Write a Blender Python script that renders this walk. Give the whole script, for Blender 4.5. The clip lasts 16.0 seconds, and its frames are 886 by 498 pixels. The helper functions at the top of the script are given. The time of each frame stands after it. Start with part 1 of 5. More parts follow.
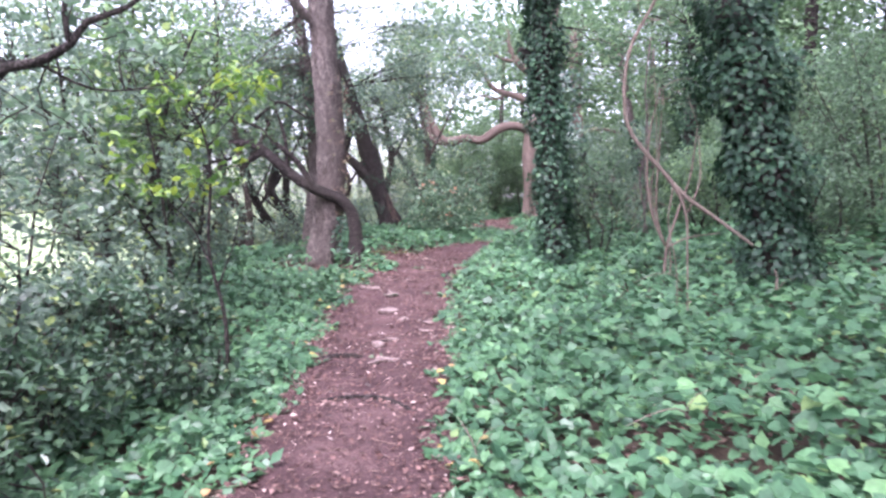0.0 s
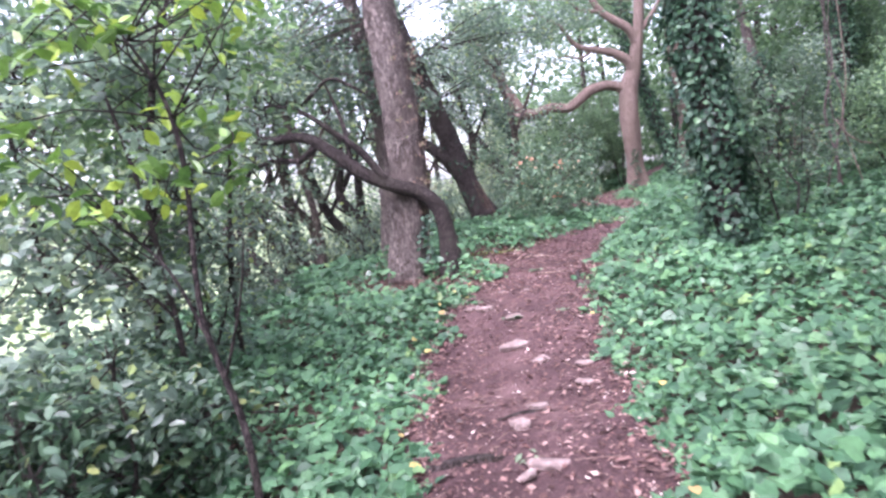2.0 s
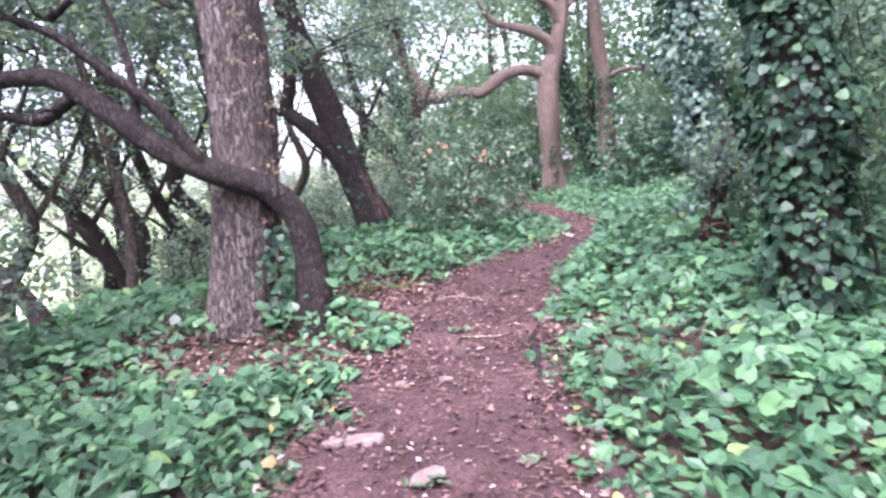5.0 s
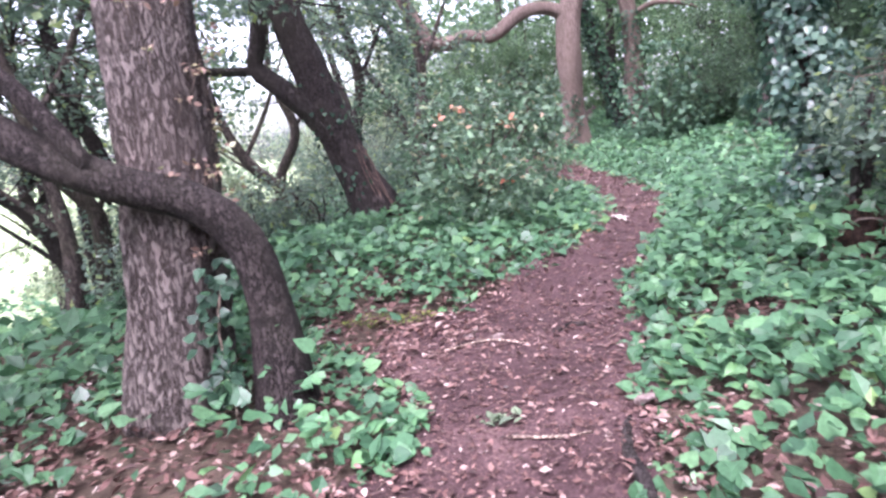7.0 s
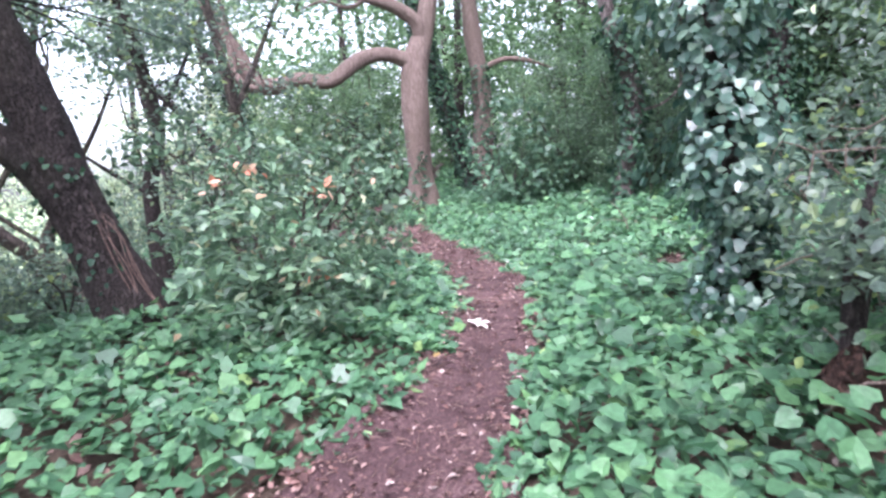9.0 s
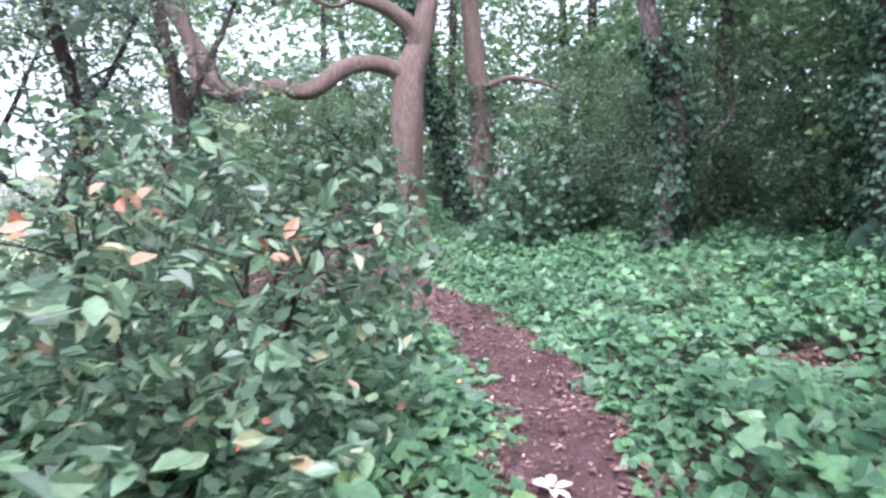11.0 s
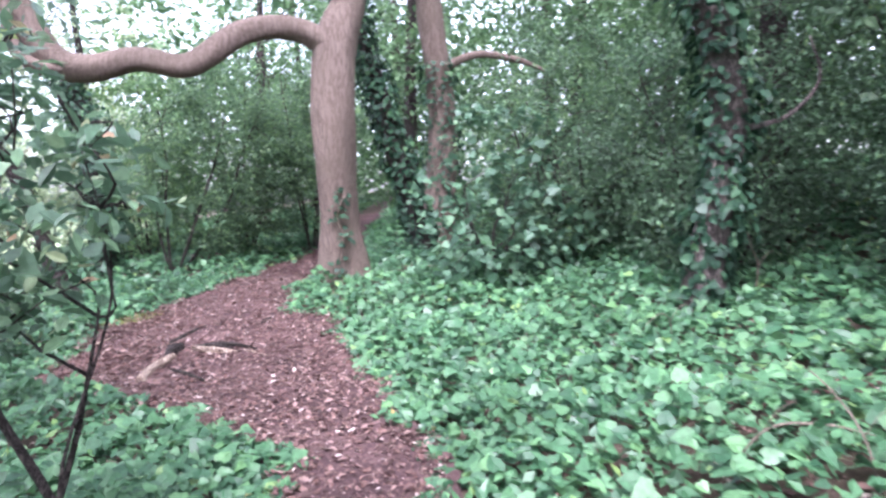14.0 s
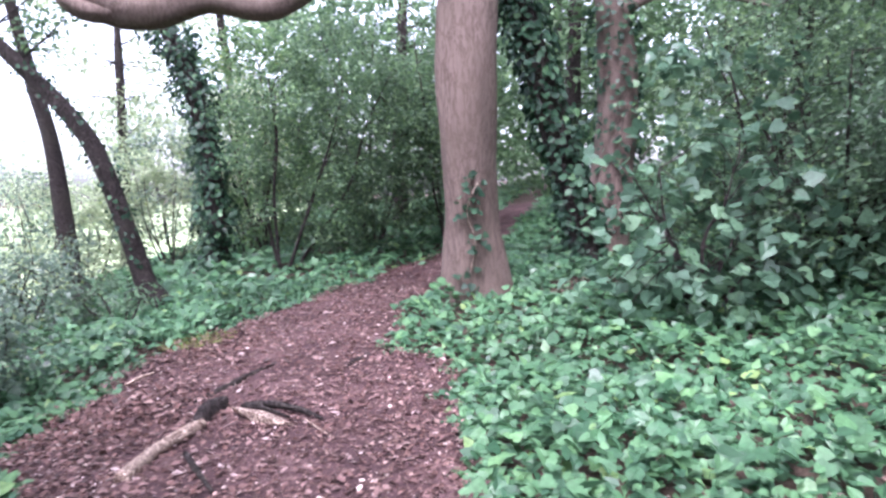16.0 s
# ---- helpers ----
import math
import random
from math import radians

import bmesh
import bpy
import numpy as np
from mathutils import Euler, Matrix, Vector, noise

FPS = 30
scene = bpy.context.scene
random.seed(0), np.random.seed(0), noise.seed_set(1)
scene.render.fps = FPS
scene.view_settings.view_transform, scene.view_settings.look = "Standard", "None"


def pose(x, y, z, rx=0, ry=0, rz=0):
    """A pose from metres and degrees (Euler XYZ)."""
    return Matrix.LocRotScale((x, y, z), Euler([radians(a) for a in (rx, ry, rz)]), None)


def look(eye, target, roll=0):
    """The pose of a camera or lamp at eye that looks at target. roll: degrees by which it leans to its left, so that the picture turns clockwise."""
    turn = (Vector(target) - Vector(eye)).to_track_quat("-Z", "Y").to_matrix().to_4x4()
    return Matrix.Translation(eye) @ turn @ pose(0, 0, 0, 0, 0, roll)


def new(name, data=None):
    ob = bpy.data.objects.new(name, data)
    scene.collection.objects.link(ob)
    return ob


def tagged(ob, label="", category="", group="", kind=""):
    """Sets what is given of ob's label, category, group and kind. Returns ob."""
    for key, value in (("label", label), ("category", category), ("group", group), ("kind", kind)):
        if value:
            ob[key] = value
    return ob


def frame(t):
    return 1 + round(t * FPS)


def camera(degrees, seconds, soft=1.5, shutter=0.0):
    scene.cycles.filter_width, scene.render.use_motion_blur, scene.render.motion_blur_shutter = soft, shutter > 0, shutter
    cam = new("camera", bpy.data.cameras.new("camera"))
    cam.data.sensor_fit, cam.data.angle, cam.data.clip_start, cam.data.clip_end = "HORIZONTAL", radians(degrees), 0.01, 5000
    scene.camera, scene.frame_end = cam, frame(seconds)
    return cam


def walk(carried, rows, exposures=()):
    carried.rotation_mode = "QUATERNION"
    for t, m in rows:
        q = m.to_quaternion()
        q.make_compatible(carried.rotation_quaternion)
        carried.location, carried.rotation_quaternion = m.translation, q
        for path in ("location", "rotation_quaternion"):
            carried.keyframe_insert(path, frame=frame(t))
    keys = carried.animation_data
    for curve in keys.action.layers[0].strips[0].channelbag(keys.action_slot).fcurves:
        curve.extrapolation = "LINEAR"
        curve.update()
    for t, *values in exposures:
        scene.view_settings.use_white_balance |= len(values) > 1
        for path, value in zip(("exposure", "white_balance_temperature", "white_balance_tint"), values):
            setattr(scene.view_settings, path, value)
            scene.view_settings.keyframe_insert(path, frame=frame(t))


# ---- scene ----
cam = camera(64.7, 16.0, soft=2.6, shutter=0.3)
walk(cam, [
    (0.0, pose(0.367, 0.656, 1.637, 86.62, -0.13, -0.89)),
    (0.5, pose(0.367, 1.294, 1.661, 86.77, 0.61, 1.17)),
    (1.0, pose(0.269, 1.955, 1.696, 86.68, 3.54, 3.36)),
    (1.5, pose(0.070, 2.564, 1.672, 86.46, 2.89, 5.57)),
    (2.0, pose(-0.039, 3.297, 1.626, 86.17, 7.30, 5.47)),
    (2.5, pose(-0.222, 3.923, 1.626, 87.09, 3.34, 1.70)),
    (3.0, pose(-0.230, 4.488, 1.603, 86.67, 2.45, -6.22)),
    (3.5, pose(-0.138, 5.113, 1.662, 85.56, 2.81, -11.49)),
    (4.0, pose(-0.201, 5.687, 1.686, 85.13, 2.83, -9.41)),
    (4.5, pose(-0.159, 6.252, 1.675, 85.15, 3.19, -4.54)),
    (7.0, pose(-0.117, 8.597, 1.962, 80.53, 6.48, -2.97)),
    (7.5, pose(0.032, 9.117, 1.985, 79.23, 6.99, -5.56)),
    (8.0, pose(0.092, 9.623, 2.030, 78.57, 6.28, -8.36)),
    (8.5, pose(0.263, 10.061, 2.049, 81.76, 5.93, -13.55)),
    (11.0, pose(0.646, 12.704, 2.124, 85.70, 1.65, -17.19)),
    (11.5, pose(0.832, 13.205, 2.144, 85.93, 2.54, -22.52)),
    (12.0, pose(1.023, 13.749, 2.187, 85.17, 1.73, -27.18)),
    (12.5, pose(1.375, 14.185, 2.259, 83.48, 2.44, -29.51)),
    (13.0, pose(1.630, 14.781, 2.276, 83.58, 1.48, -28.65)),
    (13.5, pose(1.965, 15.225, 2.305, 84.12, 1.55, -27.52)),
    (14.0, pose(2.157, 15.817, 2.279, 85.82, 2.06, -18.67)),
    (14.5, pose(2.349, 16.375, 2.283, 85.57, 0.95, -16.64)),
    (15.0, pose(2.566, 17.000, 2.345, 85.61, 1.50, -11.11)),
    (15.5, pose(2.641, 17.638, 2.337, 85.77, 0.98, -7.11)),
    (16.0, pose(2.843, 18.326, 2.300, 85.10, 1.36, -5.93)),
], exposures=[(0.0, 2.55, 5880, 31), (4.5, 2.68, 5850, 31), (7.0, 2.6, 5850, 31), (8.5, 2.72, 5780, 23), (11.0, 2.56, 5740, 24), (12.5, 2.74, 5700, 19), (14.5, 2.8, 5720, 23), (15.5, 2.7, 5720, 27), (16.0, 2.58, 5720, 28)])

# ---- world, sun, exposure ----
world = bpy.data.worlds.new("overcast_sky")
scene.world = world
world.use_nodes = True
wn, wl = world.node_tree.nodes, world.node_tree.links
sky = wn.new("ShaderNodeTexSky")
sky.sky_type, sky.sun_disc = "NISHITA", False
sky.sun_elevation, sky.sun_rotation = radians(61), radians(-156)
sky.dust_density, sky.air_density = 4.0, 1.0
pale = wn.new("ShaderNodeHueSaturation")
pale.inputs["Saturation"].default_value = 0.35
wl.new(sky.outputs[0], pale.inputs["Color"])
wl.new(pale.outputs[0], wn["Background"].inputs["Color"])
wn["Background"].inputs["Strength"].default_value = 0.15
sun = new("sun", bpy.data.lights.new("sun", "SUN"))
sun.data.energy, sun.data.angle, sun.data.color = 1.0, radians(40), (1.0, 0.97, 0.92)
sun.matrix_world = look((-3.5, -8, 16), (0, 0, 0))

# ---- materials ----
def material(name):
    m = bpy.data.materials.new(name)
    m.use_nodes = True
    t = m.node_tree
    return m, t.nodes, t.links, t.nodes["Principled BSDF"]


def ramp(nodes, stops):
    r = nodes.new("ShaderNodeValToRGB")
    e = r.color_ramp.elements
    while len(e) < len(stops):
        e.new(0.5)
    for k, (p, c) in enumerate(stops):
        e[k].position, e[k].color = p, (*c, 1)
    return r


def leaf_material(name, stops, rough=0.45, through_part=0.25, spec=0.5):
    """Leaves: colour by leaf, mottled, glossy above, letting some light through."""
    m, n, l, b = material(name)
    geo = n.new("ShaderNodeNewGeometry")
    r = ramp(n, stops)
    l.new(geo.outputs["Random Per Island"], r.inputs[0])
    tex = n.new("ShaderNodeTexNoise")
    tex.inputs["Scale"].default_value = 45
    pos = n.new("ShaderNodeTexCoord")
    l.new(pos.outputs["Object"], tex.inputs["Vector"])
    patch = n.new("ShaderNodeTexNoise")
    patch.inputs["Scale"].default_value = 0.9
    l.new(pos.outputs["Object"], patch.inputs["Vector"])
    add = n.new("ShaderNodeMath")
    l.new(tex.outputs["Fac"], add.inputs[0])
    l.new(patch.outputs["Fac"], add.inputs[1])
    val = n.new("ShaderNodeMapRange")
    val.inputs[1].default_value, val.inputs[2].default_value = 0.7, 1.3
    val.inputs[3].default_value, val.inputs[4].default_value = 0.72, 1.25
    l.new(add.outputs[0], val.inputs[0])
    hsv = n.new("ShaderNodeHueSaturation")
    l.new(r.outputs[0], hsv.inputs["Color"])
    l.new(val.outputs[0], hsv.inputs["Value"])
    l.new(hsv.outputs[0], b.inputs["Base Color"])
    own = n.new("ShaderNodeMath")
    own.operation, own.inputs[1].default_value = "MULTIPLY", 7.31
    l.new(geo.outputs["Random Per Island"], own.inputs[0])
    part = n.new("ShaderNodeMath")
    part.operation = "FRACT"
    l.new(own.outputs[0], part.inputs[0])
    gloss = n.new("ShaderNodeMapRange")
    gloss.inputs[3].default_value, gloss.inputs[4].default_value = rough * 0.62, min(1.0, rough * 1.35)
    l.new(part.outputs[0], gloss.inputs[0])
    l.new(gloss.outputs[0], b.inputs["Roughness"])
    b.inputs["Specular IOR Level"].default_value = spec
    tr = n.new("ShaderNodeBsdfTranslucent")
    l.new(hsv.outputs[0], tr.inputs["Color"])
    mix = n.new("ShaderNodeMixShader")
    mix.inputs[0].default_value = through_part
    l.new(b.outputs[0], mix.inputs[1])
    l.new(tr.outputs[0], mix.inputs[2])
    l.new(mix.outputs[0], n["Material Output"].inputs["Surface"])
    return m


def bark_material(name, light, dark, scale=9.0, stretch=0.22, depth=0.5, moss=None):
    m, n, l, b = material(name)
    pos = n.new("ShaderNodeTexCoord")
    mp = n.new("ShaderNodeMapping")
    mp.inputs["Scale"].default_value = (1, 1, stretch)
    l.new(pos.outputs["Object"], mp.inputs["Vector"])
    wob = n.new("ShaderNodeTexNoise")
    wob.inputs["Scale"].default_value, wob.inputs["Detail"].default_value = scale * 2, 8
    wob.inputs["Roughness"].default_value = 0.65
    l.new(mp.outputs[0], wob.inputs["Vector"])
    vor = n.new("ShaderNodeTexVoronoi")
    vor.feature = "DISTANCE_TO_EDGE"
    vor.inputs["Scale"].default_value = scale * 1.7
    warp = n.new("ShaderNodeMixRGB")
    warp.inputs[0].default_value = 0.12
    l.new(mp.outputs[0], warp.inputs[1])
    l.new(wob.outputs["Color"], warp.inputs[2])
    l.new(warp.outputs[0], vor.inputs["Vector"])
    crack = n.new("ShaderNodeMapRange")
    crack.inputs[2].default_value = 0.16
    l.new(vor.outputs["Distance"], crack.inputs[0])
    both = n.new("ShaderNodeMath")
    both.operation = "MULTIPLY"
    l.new(crack.outputs[0], both.inputs[0])
    l.new(wob.outputs["Fac"], both.inputs[1])
    r = ramp(n, [(0.0, tuple(c * 0.55 for c in dark)), (0.22, dark), (0.62, light)])
    l.new(both.outputs[0], r.inputs[0])
    big = n.new("ShaderNodeTexNoise")
    big.inputs["Scale"].default_value, big.inputs["Detail"].default_value = 1.7, 5
    l.new(pos.outputs["Object"], big.inputs["Vector"])
    stain = ramp(n, [(0.48, (0, 0, 0)), (0.68, (1, 1, 1))])
    l.new(big.outputs["Fac"], stain.inputs[0])
    mix = n.new("ShaderNodeMixRGB")
    l.new(r.outputs[0], mix.inputs[1])
    mix.inputs[2].default_value = (*(moss or tuple(c * 0.6 for c in light)), 1)
    half = n.new("ShaderNodeMath")
    half.operation, half.inputs[1].default_value = "MULTIPLY", 0.6
    l.new(stain.outputs[0], half.inputs[0])
    l.new(half.outputs[0], mix.inputs[0])
    l.new(mix.outputs[0], b.inputs["Base Color"])
    b.inputs["Roughness"].default_value = 0.9
    b.inputs["Specular IOR Level"].default_value = 0.2
    bump = n.new("ShaderNodeBump")
    bump.inputs["Strength"].default_value, bump.inputs["Distance"].default_value = depth, 0.03
    l.new(both.outputs[0], bump.inputs["Height"])
    l.new(bump.outputs[0], b.inputs["Normal"])
    return m


def soil_material(name, tones, fine=60.0, depth=0.6):
    m, n, l, b = material(name)
    pos = n.new("ShaderNodeTexCoord")
    a = n.new("ShaderNodeTexNoise")
    a.inputs["Scale"].default_value, a.inputs["Detail"].default_value = fine, 8
    a.inputs["Roughness"].default_value = 0.7
    l.new(pos.outputs["Object"], a.inputs["Vector"])
    c = n.new("ShaderNodeTexNoise")
    c.inputs["Scale"].default_value, c.inputs["Detail"].default_value = 2.3, 4
    l.new(pos.outputs["Object"], c.inputs["Vector"])
    mixf = n.new("ShaderNodeMath")
    mixf.operation = "MULTIPLY_ADD"
    mixf.inputs[1].default_value = 0.65
    l.new(a.outputs["Fac"], mixf.inputs[0])
    sc = n.new("ShaderNodeMath")
    sc.operation, sc.inputs[1].default_value = "MULTIPLY", 0.35
    l.new(c.outputs["Fac"], sc.inputs[0])
    l.new(sc.outputs[0], mixf.inputs[2])
    r = ramp(n, list(zip((0.3, 0.5, 0.68), tones)))
    l.new(mixf.outputs[0], r.inputs[0])
    l.new(r.outputs[0], b.inputs["Base Color"])
    b.inputs["Roughness"].default_value = 0.92
    b.inputs["Specular IOR Level"].default_value = 0.2
    bump = n.new("ShaderNodeBump")
    bump.inputs["Strength"].default_value, bump.inputs["Distance"].default_value = depth, 0.02
    l.new(a.outputs["Fac"], bump.inputs["Height"])
    l.new(bump.outputs[0], b.inputs["Normal"])
    return m


IVY = leaf_material("ivy_leaf", [(0, (0.03, 0.08, 0.042)), (0.3, (0.05, 0.122, 0.06)), (0.62, (0.07, 0.16, 0.077)), (0.9, (0.098, 0.206, 0.096)), (0.98, (0.12, 0.24, 0.1)), (1, (0.19, 0.28, 0.1))], 0.48, 0.32, 0.4)
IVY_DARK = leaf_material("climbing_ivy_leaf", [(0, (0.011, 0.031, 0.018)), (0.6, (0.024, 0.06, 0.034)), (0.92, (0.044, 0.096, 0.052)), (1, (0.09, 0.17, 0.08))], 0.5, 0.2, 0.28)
HOLLY = leaf_material("glossy_shrub_leaf", [(0, (0.085, 0.125, 0.098)), (0.5, (0.14, 0.205, 0.15)), (0.9, (0.21, 0.29, 0.19)), (1, (0.32, 0.4, 0.13))], 0.36, 0.55, 0.8)
FRESH = leaf_material("fresh_leaf", [(0, (0.07, 0.13, 0.06)), (0.5, (0.13, 0.22, 0.1)), (0.95, (0.2, 0.31, 0.13)), (1, (0.3, 0.38, 0.12))], 0.5, 0.45, 0.4)
BLUE_IVY = leaf_material("blue_green_ivy_leaf", [(0, (0.025, 0.06, 0.045)), (0.6, (0.06, 0.125, 0.09)), (1, (0.14, 0.22, 0.15))], 0.36, 0.25, 0.7)
# Leaf green lightened so that the colour itself stands in for open sunlight.
SUN_PAINTED = leaf_material("sun_painted_leaf", [(0, (0.2, 0.26, 0.15)), (0.5, (0.33, 0.4, 0.24)), (1, (0.46, 0.52, 0.34))], 0.5, 0.5)
SHRUB = leaf_material("shrub_leaf", [(0, (0.06, 0.095, 0.065)), (0.5, (0.108, 0.17, 0.105)), (0.98, (0.13, 0.225, 0.12)), (1, (0.22, 0.3, 0.11))], 0.56, 0.42, 0.35)
LAUREL = leaf_material("laurel_leaf", [(0, (0.06, 0.105, 0.068)), (0.5, (0.11, 0.185, 0.115)), (0.92, (0.18, 0.28, 0.16)), (0.985, (0.28, 0.28, 0.16)), (1, (0.46, 0.28, 0.19))], 0.4, 0.38, 0.5)
YOUNG = leaf_material("young_leaf", [(0, (0.05, 0.11, 0.025)), (0.6, (0.12, 0.22, 0.04)), (1, (0.3, 0.38, 0.05))], 0.45, 0.4)
CANOPY = leaf_material("canopy_leaf", [(0, (0.065, 0.11, 0.07)), (0.6, (0.115, 0.19, 0.105)), (1, (0.19, 0.29, 0.13))], 0.5, 0.5, 0.4)
FAR_LEAF = leaf_material("far_leaf", [(0, (0.06, 0.11, 0.06)), (1, (0.16, 0.26, 0.12))], 0.5, 0.45)
ORANGE = leaf_material("dying_leaf", [(0, (0.3, 0.1, 0.06)), (0.6, (0.5, 0.21, 0.13)), (1, (0.6, 0.38, 0.28))], 0.5, 0.3)
LITTER = leaf_material("dead_leaf", [(0, (0.04, 0.022, 0.02)), (0.45, (0.105, 0.053, 0.047)), (0.8, (0.175, 0.1, 0.088)), (0.95, (0.28, 0.19, 0.17)), (1, (0.46, 0.37, 0.34))], 0.7, 0.1, 0.3)
BROAD = leaf_material("broad_leaf", [(0, (0.05, 0.1, 0.065)), (0.6, (0.085, 0.16, 0.1)), (1, (0.14, 0.24, 0.14))], 0.5, 0.4, 0.4)
FLAKE = leaf_material("dry_leaf_flake", [(0, (0.06, 0.033, 0.03)), (0.5, (0.14, 0.076, 0.07)), (0.9, (0.23, 0.145, 0.135)), (1, (0.46, 0.36, 0.35))], 0.65, 0.12, 0.35)
BARK = bark_material("ridged_bark", (0.24, 0.197, 0.187), (0.1, 0.079, 0.075), 17, 0.3, 1.0, (0.14, 0.108, 0.1))
BARK_DARK = bark_material("dark_bark", (0.092, 0.072, 0.07), (0.026, 0.02, 0.02), 21, 0.42, 1.0, (0.06, 0.052, 0.042))
BARK_GREY = bark_material("grey_brown_bark", (0.13, 0.105, 0.095), (0.055, 0.043, 0.039), 16, 0.3, 0.8, (0.1, 0.09, 0.06))
BARK_SMOOTH = bark_material("smooth_brown_bark", (0.165, 0.122, 0.107), (0.128, 0.092, 0.08), 13, 0.2, 0.3, (0.11, 0.082, 0.068))
ROOT_BARK = bark_material("gnarled_root_bark", (0.12, 0.066, 0.05), (0.045, 0.027, 0.023), 20, 0.6, 1.0)
PALE_STEM = bark_material("pale_stem_bark", (0.25, 0.195, 0.165), (0.13, 0.097, 0.082), 25, 0.2, 0.3)
MEADOW = soil_material("meadow_grass", [(0.2, 0.26, 0.13), (0.3, 0.37, 0.2), (0.4, 0.46, 0.28)], 3, 0.2)
DEAD_WOOD = bark_material("dead_wood", (0.52, 0.41, 0.34), (0.14, 0.09, 0.075), 18, 0.5, 0.5)
TWIG = bark_material("fallen_twig", (0.24, 0.165, 0.14), (0.09, 0.055, 0.05), 30, 0.6, 0.4)
SOIL = soil_material("woodland_soil", [(0.025, 0.018, 0.013), (0.06, 0.042, 0.032), (0.12, 0.085, 0.065)], 40)
TRODDEN = soil_material("trodden_earth", [(0.018, 0.010, 0.011), (0.066, 0.036, 0.038), (0.17, 0.105, 0.103)], 55, 0.9)
STONE = soil_material("path_stone", [(0.1, 0.072, 0.07), (0.2, 0.148, 0.14), (0.34, 0.265, 0.25)], 18, 0.7)
MOSS = leaf_material("moss", [(0, (0.05, 0.08, 0.015)), (1, (0.16, 0.19, 0.04))], 0.8, 0.2, 0.2)

# ---- shape of the land ----
LEVEL = ((-60, -1.0), (0, 0.2), (5.5, 0.3), (7.6, 0.34), (8.7, 0.41), (9.6, 0.52), (10.8, 0.6), (12, 0.7), (13.8, 0.86), (15.5, 0.9),
         (18.3, 0.88), (22.7, 0.92), (25, 1.05), (30, 1.3), (40, 1.6), (90, 2.0))
EDGE_L = ((-60, -2), (0, -0.45), (6.4, -0.62), (8.4, -0.78), (9.7, -0.68), (11.1, -0.45), (11.55, -0.15), (12.0, -0.3), (12.35, -0.45), (12.75, -0.25), (12.95, 0.15),
          (13.36, 0.59), (14.14, 1.22), (15.4, 1.75), (17.4, 2.33), (19.6, 2.5), (20.6, 2.1), (22.3, 0.7), (24, 0.9), (25.2, 1.6), (26, 2.25), (29, 3.95), (60, 14))
EDGE_R = ((-60, -1), (0, 0.36), (5, 0.41), (8.6, 0.5), (10.9, 0.58), (12, 0.93), (13, 1.17), (14.1, 1.75), (15.4, 2.35), (16.9, 2.85),
          (18.3, 3.1), (20.6, 3.22), (23.4, 3.3), (23.6, 2.95), (24.6, 3.03), (25.9, 3.6), (29, 4.9), (60, 15))
MIDDLE = ((-60, -1), (0, 0), (8.4, -0.15), (10.9, 0.1), (12.5, 0.6), (14, 1.4), (15.5, 2.05), (17, 2.5), (19, 2.85), (24, 2.85), (28, 3.1), (60, 4))


def at_y(table, y):
    return np.interp(y, [p[0] for p in table], [p[1] for p in table])


def bumps(x, y):
    """Small unevenness of the land."""
    return (np.sin(x * 2.1 + 0.7 * y) * np.sin(y * 1.7 - 0.4 * x) * 0.022 + np.sin(x * 5.3 + y * 1.1) * np.sin(y * 4.7) * 0.009)


def land(x, y):
    x, y = np.asarray(x, float), np.asarray(y, float)
    z = at_y(LEVEL, y)
    d = x - at_y(MIDDLE, y)
    z = z + 0.13 * np.clip(d - 0.5, 0, 9) + 0.05 * np.clip(d - 9.5, 0, 60)
    fall = np.interp(y, [4, 9, 19, 23], [0.05, 0, 0, 0.09])
    z = z + fall * np.clip(d + 0.5, -8, 0) - 0.13 * np.clip(-d - 2.6, 0, 3) - 0.3 * np.clip(-d - 5.6, 0, 9)
    z = z + 0.22 * np.exp(-((x + 0.4) ** 2 + (y - 15.5) ** 2) / 2.6) + 0.11 * np.exp(-((x - 0.25) ** 2 + (y - 14.2) ** 2) / 0.5) + 0.15 * np.exp(-((x - 3.8) ** 2 + (y - 24.7) ** 2) / 2.5)
    return z + bumps(x, y)


def on_path(x, y, grow=0.0):
    w = 0.07 * np.sin(y * 5.1 + x) + 0.05 * np.sin(y * 11.3) + 0.03 * np.sin(y * 23.0)
    return (x > at_y(EDGE_L, y) - grow + w) & (x < at_y(EDGE_R, y) + grow + 0.8 * w)


# ---- mesh tools ----
def mesh_of(name, verts, faces, mat, smooth=False):
    """A mesh from arrays: verts (n, 3) and faces (m, k)."""
    verts, faces = np.asarray(verts, np.float32), np.asarray(faces, np.int32)
    me = bpy.data.meshes.new(name)
    k = faces.shape[1]
    me.vertices.add(len(verts))
    me.vertices.foreach_set("co", verts.ravel())
    me.loops.add(faces.size)
    me.loops.foreach_set("vertex_index", faces.ravel())
    me.polygons.add(len(faces))
    me.polygons.foreach_set("loop_start", np.arange(0, faces.size, k, dtype=np.int32))
    me.polygons.foreach_set("use_smooth", np.full(len(faces), smooth))
    me.update(calc_edges=True)
    me.materials.append(mat)
    return me


def part_of(name, me, parent=None, label=""):
    ob = new(name, me)
    if parent is not None:
        ob.parent = parent
        ob.matrix_parent_inverse = Matrix.Translation(parent.location).inverted()
    if label:
        ob["label"] = label
    return ob


def thing(name, x, y, label, category, group="", kind="", z=None):
    e = new(name)
    e.empty_display_size = 0.1
    e.location = (x, y, float(land(x, y)) if z is None else z)
    return tagged(e, label, category, group, kind)


